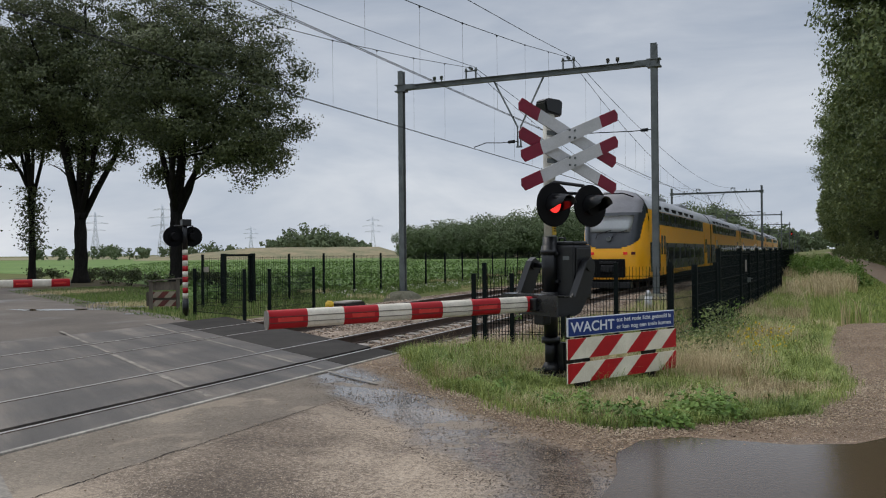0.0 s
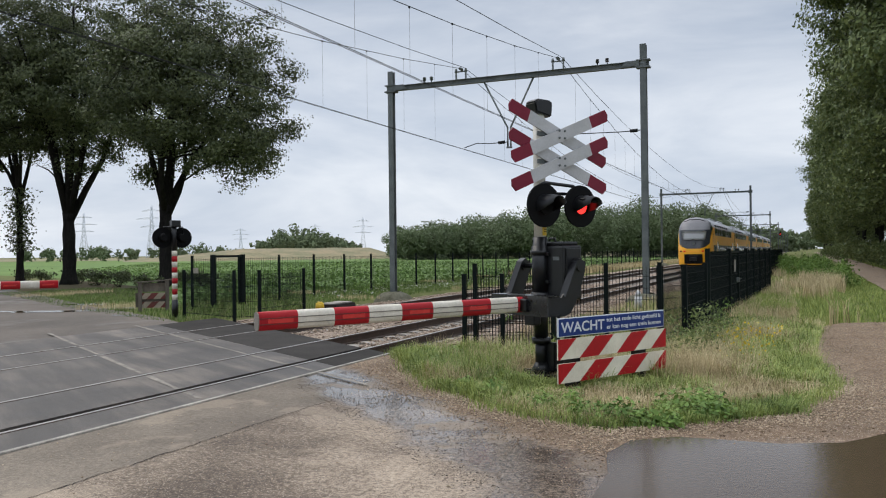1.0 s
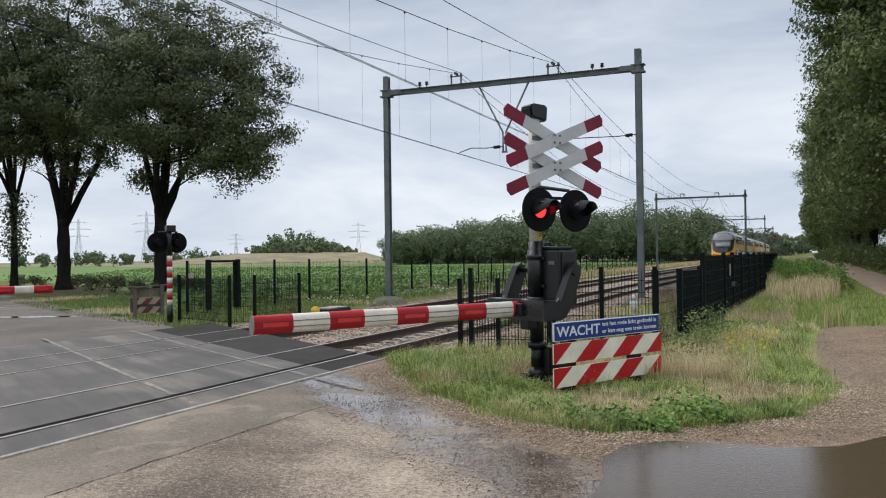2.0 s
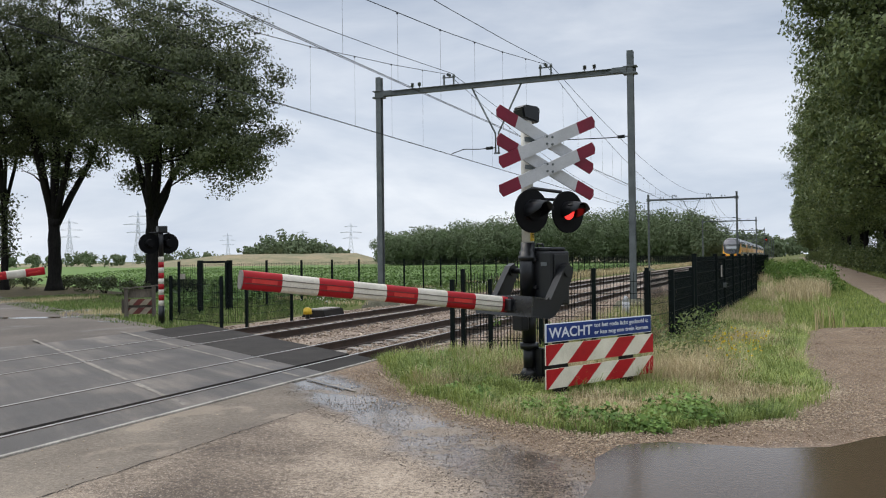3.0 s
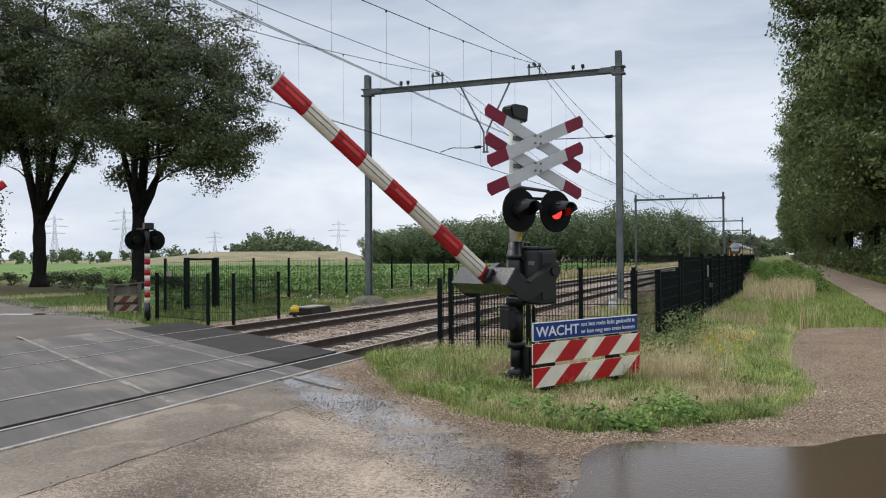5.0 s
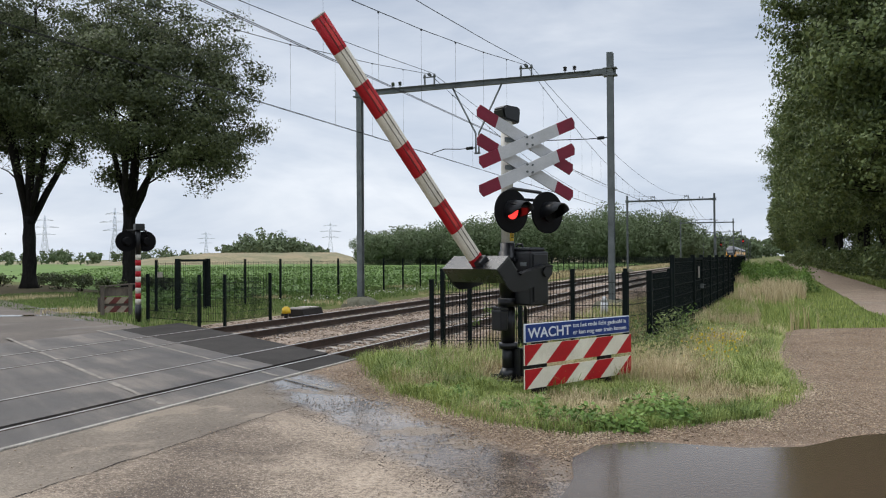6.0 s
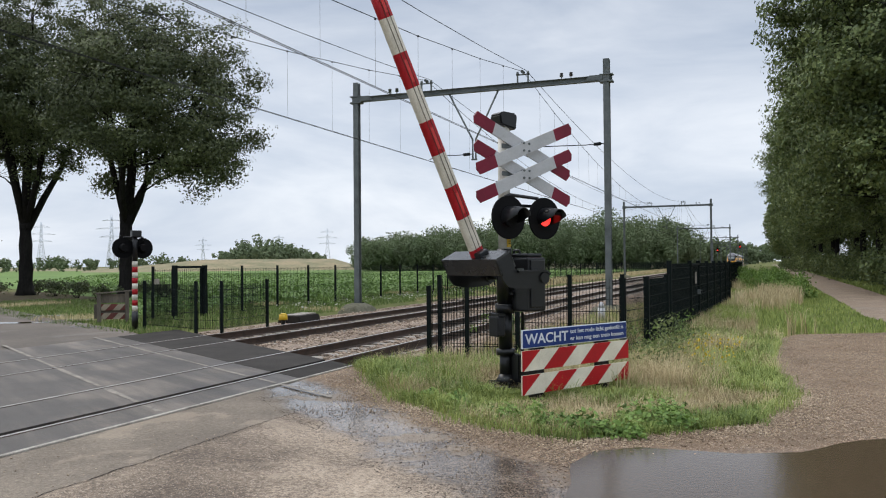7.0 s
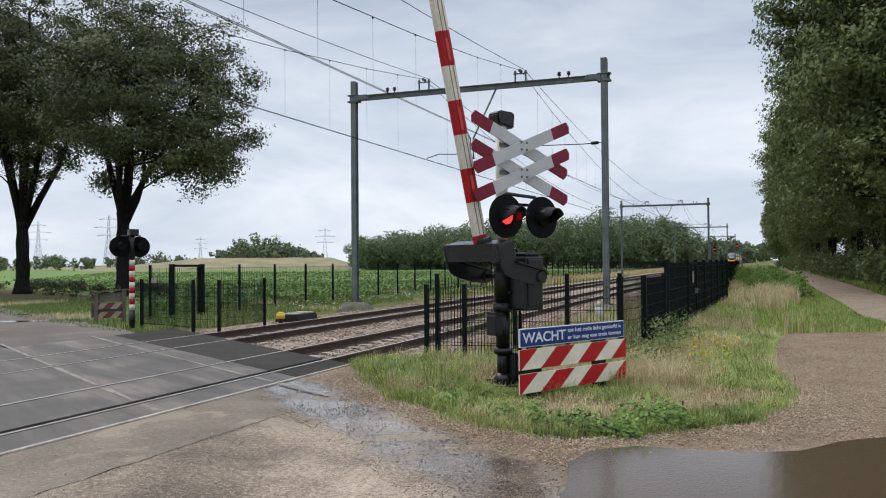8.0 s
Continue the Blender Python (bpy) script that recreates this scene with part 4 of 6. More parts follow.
    for k in range(len(edges) - 1):
        x0, x1 = -edges[k], -edges[k + 1]
        bm = bmesh.new()
        r0, r1 = ([bm.verts.new((x, y, -0.509 + z)) for z, y in prof] for x in (x0, x1))
        nn = len(prof)
        for j in range(nn):
            bm.faces.new((r0[j], r0[(j + 1) % nn], r1[(j + 1) % nn], r1[j])).smooth = True
        if k == len(edges) - 2:
            bm.faces.new(r1)
        bmesh.ops.recalc_face_normals(bm, faces=bm.faces[:])
        red = k % 2 == 0
        part("red_band" if red else "white_band", bm, M["bar_red"] if red else M["bar_white"], boom, "red painted boom section" if red else "cream painted boom section")
        # grooves drawn as thin darker strips on the tube's side
        for zz in (-0.035, 0.03):
            bm = bmesh.new()
            box(bm, x1, x0, -0.066, -0.0615, -0.509 + zz - 0.0045, -0.509 + zz + 0.0045)
            part("groove", bm, M["old_red"] if red else M["groove"], boom)
        if red and k:
            for yy in (-0.068, 0.062):
                bm = bmesh.new()
                box(bm, x1 + 0.10, x0 - 0.06, yy, yy + 0.006, -0.509 - 0.026, -0.509 + 0.02)
                part("reflector", bm, M["reflect_red"], boom, "bright red reflective strip")
    bm = bmesh.new()
    o = [(z, y) for z, y in prof]
    r0 = [bm.verts.new((-4.344, y, -0.509 + z)) for z, y in prof]
    r1 = [bm.verts.new((-4.356, y, -0.509 + z)) for z, y in prof]
    bm.faces.new(r1)
    for j in range(len(prof)):
        bm.faces.new((r0[j], r0[(j + 1) % len(prof)], r1[(j + 1) % len(prof)], r1[j]))
    bmesh.ops.recalc_face_normals(bm, faces=bm.faces[:])
    part("end_cap", bm, M["concrete"], boom, "grey boom end cap")
    return b, boom


SWING = [(0.0, -0.2), (0.5, -0.2), (1.0, -0.25), (1.5, -0.25), (2.0, -0.1), (2.4, 1.0), (2.8, 4.0), (3.0, 6.6), (3.5, 15.15), (4.0, 23.0), (4.5, 29.9), (5.0, 36.6), (5.5, 43.5),
         (6.0, 50.4), (6.5, 57.2), (7.0, 63.85), (7.5, 70.8), (8.0, 77.2)]
near_barrier, near_boom = barrier(pose(-3.262, 10.894, 0, 0, 0, RZ), "crossing_barrier", "black barrier mast with stacked red-white warning crosses and red lamps")
fx, fy = road_pt(24.0, -0.07)
far_barrier, far_boom = barrier(pose(fx, fy, 0, 0, 0, RZ + 180), "crossing_barrier", "black barrier mast with a rising red-white boom across the road")


# ---- the warning board ----
def board_stripes(parent, w, z0, z1, y, count, lean, pale="board_cream", red="board_red"):
    """A plank with slanting red and cream stripes."""
    bm = bmesh.new()
    box(bm, 0, w, y, y + 0.02, z0, z1)
    plank = part("striped_board", bm, M[pale], parent, "cream board with slanting red stripes")
    pitch = w / count
    for k in range(0, count + 1):
        xa = k * pitch - pitch * 0.46
        poly = [(xa, z0), (xa + pitch * 0.5, z0), (xa + pitch * 0.5 + lean, z1), (xa + lean, z1)]

        # clip to the plank's ends
        def clip(p, x, keep_less):
            out = []
            for i in range(len(p)):
                a, c = p[i], p[(i + 1) % len(p)]
                ina, inc = ((a[0] <= x) == keep_less or a[0] == x), ((c[0] <= x) == keep_less or c[0] == x)
                if ina:
                    out.append(a)
                if ina != inc:
                    t = (x - a[0]) / (c[0] - a[0])
                    out.append((x, a[1] + t * (c[1] - a[1])))
            return out
        poly = clip(clip(poly, 0.0, False) or [], w, True) if poly else []
        if len(poly) >= 3:
            bm = bmesh.new()
            prism(bm, poly, y - 0.003, y - 0.0005)
            part("red_stripe", bm, M[red], plank, "red reflective stripe")
    return plank


wb = thing("warning_board", pose(-2.69, 9.68, 0, 0, 0, 62), "blue warning sign above two red and cream striped boards", "warning board")
for x in (0.36, 1.66):
    bm = bmesh.new()
    box(bm, x - 0.075, x + 0.075, 0.03, 0.17, -0.15, 0.86, None, 0.008)
    part("post", bm, M["wood_black"], wb, "dark weathered post")
board_stripes(wb, 2.13, 0.395, 0.645, 0.0, 3, 0.30)
board_stripes(wb, 2.13, 0.105, 0.345, 0.0, 3, 0.30)
bm = bmesh.new()
box(bm, 0.0, 2.085, -0.005, 0.02, 0.672, 0.902, None, 0.004)
sign = part("sign_plate", bm, M["letter"], wb, "blue rectangular sign with white border and words")
bm = bmesh.new()
box(bm, 0.01, 2.075, -0.0085, -0.0055, 0.682, 0.892)
part("sign_face", bm, M["blue"], sign, "blue sign face")
words("WACHT", 0.175, sign, (0.05, -0.009, 0.727), M["letter"], 0.80, bold=0.003)
words("tot het rode licht gedoofd is", 0.075, sign, (0.89, -0.009, 0.812), M["letter"], 1.12)
words("er kan nog een trein komen", 0.075, sign, (0.89, -0.009, 0.722), M["letter"], 1.12)

# ---- signal post across the tracks ----
fs = thing("signal_post", pose(-16.49, 18.58, 0, 0, 0, RZ + 180), "red and white banded signal post with two black lamp boards", "signal post")
bm = bmesh.new()
tube(bm, (0, 0, -0.05), (0, 0, 0.45), 0.09, 0.085, 14)
part("foot", bm, M["black"], fs, "black post foot")
for k in range(9):
    bm = bmesh.new()
    z0 = 0.45 + 0.157 * k
    tube(bm, (0, 0, z0), (0, 0, z0 + 0.157), 0.078, 0.078, 14)
    part("red_band" if k % 2 else "white_band", bm, M["bar_red"] if k % 2 else M["bar_white"], fs)
bm = bmesh.new()
tube(bm, (0, 0, 1.86), (0, 0, 2.65), 0.075, 0.07, 14)
run(bm, [(-0.24, -0.02, 2.35), (-0.24, -0.02, 2.55), (0.3, -0.02, 2.55)], 0.02, 6)
part("upper_mast", bm, M["black"], fs)
bm = bmesh.new()
box(bm, -0.16, 0.10, -0.12, 0.12, 2.55, 2.74, None, 0.02)
part("bell_box", bm, M["black"], fs)
disc_lamp(fs, -0.24, -0.12, 2.24)
disc_lamp(fs, 0.30, -0.12, 2.24)


def small_board(m):
    t = thing("warning_board", m, "weathered striped board between two timber posts in grass", "warning board")
    for x in (0.05, 0.88):
        bm = bmesh.new()
        box(bm, x - 0.06, x + 0.06, -0.09, 0.03, -0.1, 0.93 + 0.05 * x, None, 0.008)
        part("post", bm, M["wood_grey"], t, "weathered timber post")
    bm = bmesh.new()
    prism(bm, [(-0.05, 0.90), (1.05, 0.985), (1.05, 1.02), (-0.05, 0.94)], -0.11, 0.05)
    part("top_rail", bm, M["wood_grey"], t)
    bm = bmesh.new()
    box(bm, 0.12, 0.82, -0.02, 0.0, 0.62, 0.90)
    part("sign_back", bm, M["wood_grey"], t, "dull back of a sign plate")
    bm = bmesh.new()
    box(bm, -0.1, 0.85, 0.03, 0.05, 0.12, 0.58)
    pl = part("striped_back", bm, M["wood_grey"], t)
    for z0, z1 in ((0.38, 0.58), (0.10, 0.30)):
        board_stripes(t, 0.85, z0, z1, -0.03, 2, 0.18, "old_cream", "old_red")
    return t


small_board(pose(-19.5, 20.3, -0.05, 0, 0, 38))


# ---- wire-mesh fences ----
def mesh_panel(parent, a, b, z0, z1, gap, wire=0.0032, rails=None):
    """A welded mesh panel: upright wires and doubled level wires."""
    a, b = Vector((*a, 0)), Vector((*b, 0))
    L = (b - a).length
    d = (b - a) / L
    nrm = Vector((-d.y, d.x, 0))
    vs, fs_ = [], []

    def bar(p, q, u, v, w):
        k = len(vs)
        for c in (p, q):
            vs.extend([c + u * w + v * w, c - u * w + v * w, c - u * w - v * w, c + u * w - v * w])
        for i in range(4):
            fs_.append((k + i, k + (i + 1) % 4, k + 4 + (i + 1) % 4, k + 4 + i))
    up = Vector((0, 0, 1))
    n = int(L / gap)
    for i in range(n + 1):
        p = a + d * (i * L / n)
        bar(p + up * z0, p + up * z1, d, nrm, wire)
    zz = z0 + 0.03
    while zz < z1:
        for s in (-1, 1):
            bar(a + up * zz + nrm * wire * 2 * s, b + up * zz + nrm * wire * 2 * s, up, nrm, wire * 1.15)
        zz += rails or 0.2
    return raw_ob("mesh_panel", [tuple(v) for v in vs], fs_, M["fence"], parent=parent)


def fence(label, pts, z1, gap=0.05, post_h=None, post_w=0.06, wire=0.0032, base=-0.05, closed_ends=True, rails=None, max_post=2.5):
    f = thing("mesh_fence", pose(0, 0, 0), label, "fence", "mesh fences by the railway")
    spots = []
    for (a, b) in zip(pts, pts[1:]):
        va, vb = Vector(a), Vector(b)
        k = max(1, round((vb - va).length / max_post))
        for j in range(k):
            spots.append(tuple(va.lerp(vb, j / k)))
            p, q = va.lerp(vb, j / k), va.lerp(vb, (j + 1) / k)
            mesh_panel(f, p, q, base + 0.1, z1, gap, wire, rails)
    spots.append(pts[-1])
    h = post_h or z1 + 0.03
    pm = None
    for x, y in spots:
        if pm is None:
            bm = bmesh.new()
            w = post_w / 2
            box(bm, -w, w, -w, w, base - 0.2, h, None, 0.004)
            box(bm, -w - 0.004, w + 0.004, -w - 0.004, w + 0.004, h, h + 0.015)
            pm = part("post", bm, M["fence"], f)
        else:
            c = pm.copy()
            scene.collection.objects.link(c)
            pm_ = c
            pm_.location = (x, y, 0)
            continue
        pm.location = (x, y, 0)
    return f


fence("low dark green welded mesh fence beside the ballast", [(-5.32, 13.18), (-4.72, 13.45), (-3.9, 13.75)], 1.28, 0.055, 1.33, 0.07, 0.0040)
fence("dark green welded mesh fence across the trackside verge", [(-5.42, 13.95), (-3.02, 13.95), (-2.16, 14.2)], 1.44, 0.055, 1.5, 0.07, 0.0040)
fence("dark green welded mesh fence running along the track", [(-2.16, 14.25), (-1.92, 15.5), (-1.80, 17.9)], 1.40, 0.05, 1.44, 0.10, 0.0036)
tall = fence("tall dark green double mesh fence with a gate along the track", [(-1.78, 18.3), (-1.60, 21.6), (-1.50, 23.2), (-1.05, 34.5)], 1.68, 0.036, 1.73, 0.10, 0.0052, -0.05, True, 0.25)
bm = bmesh.new()
for z in (0.05, 1.62):
    box(bm, 0, 1.6, -0.03, 0.03, z, z + 0.06)
for x in (0.0, 1.54):
    box(bm, x, x + 0.06, -0.03, 0.03, 0.05, 1.68)
g = part("gate_frame", bm, M["fence"], tall, "dark green gate frame")
g.matrix_basis = pose(-1.57, 21.6, 0, 0, 0, 87)
bm = bmesh.new()
box(bm, 1.40, 1.50, -0.06, 0.06, 0.85, 0.97, None, 0.01)
run(bm, [(1.45, -0.06, 0.95), (1.45, -0.10, 0.95), (1.32, -0.10, 0.95)], 0.012, 6)
part("gate_lock", bm, M["galv"], g, "steel gate lock with handle")
bm = bmesh.new()
box(bm, 0.55, 0.75, -0.05, -0.035, 1.15, 1.45)
part("notice_plate", bm, M["concrete"], g, "pale blank notice plate")
fence("long dark green mesh fence beside the track, seen far off", [(-1.5, 36.0), (-1.6, 96)], 1.6, 0.12, 1.65, 0.08, 0.006, -0.05, True, 0.3)
fence("low dark green mesh fence beside the far rail", [(-16.3, 18.75), (-13.75, 17.75), (-13.2, 18.1), (-13.3, 20.4)], 1.22, 0.055, 1.30, 0.07, 0.0040)
back = fence("long dark green mesh fence between the field and the railway", [(-18.6, 21.8), (-18.6, 191.8)], 1.62, 0.11, 1.70, 0.07, 0.0035, -0.05, True, 0.25)
gate = thing("mesh_gate", pose(-18.5, 22.75, 0, 0, 0, 90), "dark green steel gate frame in the field fence", "gate")
for x in (0.0, 1.62):
    bm = bmesh.new()
    box(bm, x - 0.07, x + 0.07, -0.07, 0.07, -0.2, 1.74, None, 0.005)
    part("gate_post", bm, M["fence"], gate)
bm = bmesh.new()
box(bm, 0.07, 1.55, -0.035, 0.035, 1.64, 1.72)
part("top_bar", bm, M["fence"], gate)
p = part("plate", (lambda q: (box(q, -0.95, -0.70, 0.05, 0.06, 1.12, 1.30), q)[1])(bmesh.new()), M["concrete"], gate, "small pale sign plate")

# ---- trackside small things ----
cone = thing("marker_post", pose(-4.55, 25.6, 0), "small white plastic cap on a short post beside the portal", "marker post")
bm = bmesh.new()
tube(bm, (0, 0, -0.1), (0, 0, 0.30), 0.13, 0.11, 12)
tube(bm, (0, 0, 0.30), (0, 0, 0.48), 0.11, 0.05, 12)
part("cap", bm, M["sign_white"], cone)
bc = thing("track_marker", pose(-13.45, 21.5, -0.08), "yellow capped marker post beside the far rail", "marker")
bm = bmesh.new()
tube(bm, (0, 0, 0), (0, 0, 0.14), 0.07, 0.07, 10)
part("stub", bm, M["black"], bc)
bm = bmesh.new()
tube(bm, (0, 0, 0.14), (0, 0, 0.30), 0.14, 0.12, 12)
tube(bm, (0, 0, 0.30), (0, 0, 0.34), 0.12, 0.06, 12)
part("cap", bm, M["yellow"], bc)
cb = thing("cable_chamber", pose(-13.9, 23.2, -0.12, 0, 0, 4), "low dark concrete cable chamber beside the rails", "cable chamber")
bm = bmesh.new()
prism(bm, [(-0.42, 0.0), (0.42, 0.0), (0.34, 0.22), (-0.34, 0.22)], -0.7, 0.7)
part("body", bm, M["wood_black"], cb)
for y in (-0.36, 0.36):
    bm = bmesh.new()
    box(bm, -0.28, 0.28, y - 0.28, y + 0.28, 0.22, 0.26, None, 0.01)
    part("lid", bm, M["concrete"], cb, "pale lid")


def rail_signal(x, y, z, label):
    t = thing("rail_signal", pose(x, y, -0.1), label, "railway signal", "railway signals down the line")
    bm = bmesh.new()
    tube(bm, (0, 0, 0), (0, 0, z + 0.6), 0.07, 0.06, 8)
    part("mast", bm, M["galv"], t)
    bm = bmesh.new()
    box(bm, -0.26, 0.26, -0.14, 0.06, z - 0.55, z + 0.75, None, 0.08)
    part("head", bm, M["black_soft"], t, "black signal head")
    bm = bmesh.new()
    tube(bm, (0, -0.16, z), (0, -0.13, z), 0.17, 0.17, 14)
    part("lamp", bm, M["lamp_red"], t, "glowing red signal lamp")


rail_signal(-9.9, 232, 4.8, "railway signal between the tracks showing red")
rail_signal(-5.0, 272, 6.3, "tall railway signal far down the line showing red")
# ---- train ----
PROF = [(1.28, 0.34), (1.38, 0.50), (1.41, 1.00), (1.41, 2.20), (1.41, 3.10), (1.36, 3.55), (1.18, 3.95), (0.85, 4.25), (0.42, 4.38), (0.0, 4.42)]


def wheelset(parent, y):
    bm = bmesh.new()
    for x in (-0.75, 0.75):
        tube(bm, (x - 0.06, y, 0.47), (x + 0.06, y, 0.47), 0.46, 0.46, 20)
    tube(bm, (-0.75, y, 0.47), (0.75, y, 0.47), 0.08, 0.08, 8)
    part("wheelset", bm, M["rail_rust"], parent, "steel wheelset")


def cab_shape(z):
    """Half width of the cab at a height, and how far its face lies back."""
    lv = (0.34, 0.50, 0.95, 1.50, 1.86, 2.2, 2.7, 3.3, 3.62, 3.95, 4.25, 4.38, 4.42)
    wd = (1.28, 1.36, 1.40, 1.41, 1.41, 1.41, 1.40, 1.37, 1.30, 1.14, 0.82, 0.45, 0.05)
    bk = (0.10, 0.0, -0.02, 0.0, 0.08, 0.22, 0.44, 0.74, 0.95, 1.22, 1.55, 1.80, 1.9)
    return float(np.interp(z, lv, wd)), float(np.interp(z, lv, bk))


def carriage(parent, y0, y1, nose):
    """One double-deck carriage from y0 to y1; its tail is rounded when nose is set."""
    bm = bmesh.new()
    ys = [y0 + (1.9 if nose else 0.0), y1]
    sec = []
    for y in ys:
        sec.append([bm.verts.new((x, y, z)) for x, z in PROF] + [bm.verts.new((-x, y, z)) for x, z in PROF[-2::-1]])
    n = len(sec[0])
    for k in range(n - 1):
        f = bm.faces.new((sec[0][k], sec[1][k], sec[1][k + 1], sec[0][k + 1]))
        zc = f.calc_center_median().z
        f.material_index = 1 if zc > 3.6 else 2 if zc < 0.45 else 0
        f.smooth = zc > 3.6
    for s in sec if not nose else sec[1:]:
        bm.faces.new(s).material_index = 2
    if nose:
        # the rounded cab: levels up the face, each a bowed line from side to side
        rows, cols = [], 72
        zs = np.concatenate([np.linspace(0.34, 4.30, 64), [4.36, 4.40, 4.42]])
        for z in zs:
            w, back = cab_shape(z)
            row = []
            for i in range(cols + 1):
                u = i / cols * 2 - 1
                a = u * math.pi / 2
                row.append(bm.verts.new((w * math.copysign(abs(math.sin(a)) ** 0.85, u), y0 + back + (1.9 - back) * (1 - math.cos(a)) ** 1.25, z)))
            rows.append(row)
        for a, b in zip(rows, rows[1:]):
            for i in range(cols):
                f = bm.faces.new((a[i], a[i + 1], b[i + 1], b[i]))
                f.smooth = True
                c = f.calc_center_median()
                side, z = abs(c.x), c.z
                f.material_index = 0
                if z < 0.45:
                    f.material_index = 2
                elif z > 3.38 and side < 1.22 - max(0, z - 3.9):
                    f.material_index = 4
                elif z > 4.1:
                    f.material_index = 1
                elif z > 1.80 + 0.34 * (side / 1.15) ** 4 and side < 1.16 + 0.13 * (z - 1.9):
                    f.material_index = 3
    bmesh.ops.recalc_face_normals(bm, faces=bm.faces[:])
    car = part("carriage", bm, [M["train_yellow"], M["train_grey"], M["black_soft"], M["cab_mask"], M["cab_roof"]], parent, "yellow double-deck carriage with dark blue bands")
    L = y1 - y0
    a0 = y0 + (2.6 if nose else 0.4)
    for s in (-1, 1):
        for z0, z1, name, s0, s1 in ((2.90, 3.52, "upper_band", a0 + 0.6, y1 - 4.6), (0.74, 2.06, "lower_band", a0 - 0.4, y1 - 0.3)):
            bm = bmesh.new()
            w0 = 1.412 if z1 < 3 else 1.405
            box(bm, s * w0 - 0.012, s * w0 + 0.012, s0, s1, z0, z1)
            band = part(name, bm, M["train_blue"], car, "dark blue painted band")
        for z0, z1, s0, s1 in ((3.10, 3.44, a0 + 1.0, y1 - 5.0), (1.25, 1.85, a0 + 4.6, y1 - 5.0)):
            k = int((s1 - s0) / 1.9)
            for i in range(k):
                yy = s0 + i * (s1 - s0) / k
                bm = bmesh.new()
                box(bm, s * 1.43 - 0.006, s * 1.43 + 0.006, yy + 0.15, yy + 1.7, z0, z1)
                part("window", bm, M["train_glass"], car, "dark carriage window")
        for yd in (a0 + 3.0, y1 - 3.2):
            bm = bmesh.new()
            box(bm, s * 1.425 - 0.014, s * 1.425 + 0.014, yd - 0.75, yd + 0.75, 0.60, 2.75)
            part("door", bm, M["train_yellow"], car)
            for dy in (-0.4, 0.4):
                bm = bmesh.new()
                box(bm, s * 1.443 - 0.004, s * 1.443 + 0.004, yd + dy - 0.24, yd + dy + 0.24, 1.5, 2.4)
                part("door_glass", bm, M["train_glass"], car)
        for i in range(6):
            bm = bmesh.new()
            yy = a0 + 2.0 + i * 2.4
            box(bm, s * 1.26 - 0.06, s * 1.26 + 0.06, yy, yy + 1.2, 3.62, 3.82)
            part("roof_grille", bm, M["black_soft"], car)
    for yy in (y0 + L * 0.3, y0 + L * 0.62):
        bm = bmesh.new()
        box(bm, -0.7, 0.7, yy, yy + 3.2, 4.3, 4.5, None, 0.06)
        part("roof_unit", bm, M["train_grey"], car)
    for yy in (y0 + 3.6, y1 - 3.6):
        bm = bmesh.new()
        for x in (-1.05, 0.95):
            box(bm, x, x + 0.1, yy - 1.5, yy + 1.5, 0.25, 0.75)
        box(bm, -0.95, 0.95, yy - 0.3, yy + 0.3, 0.35, 0.75)
        part("bogie_frame", bm, M["black_soft"], car)
    bm = bmesh.new()
    box(bm, -1.15, 1.15, y0 + 6, y1 - 6, 0.15, 0.5)
    part("underframe", bm, M["black_soft"], car)
    for yy in (y0 + 2.3, y0 + 4.9, y1 - 4.9, y1 - 2.3):
        wheelset(car, yy)
    return car


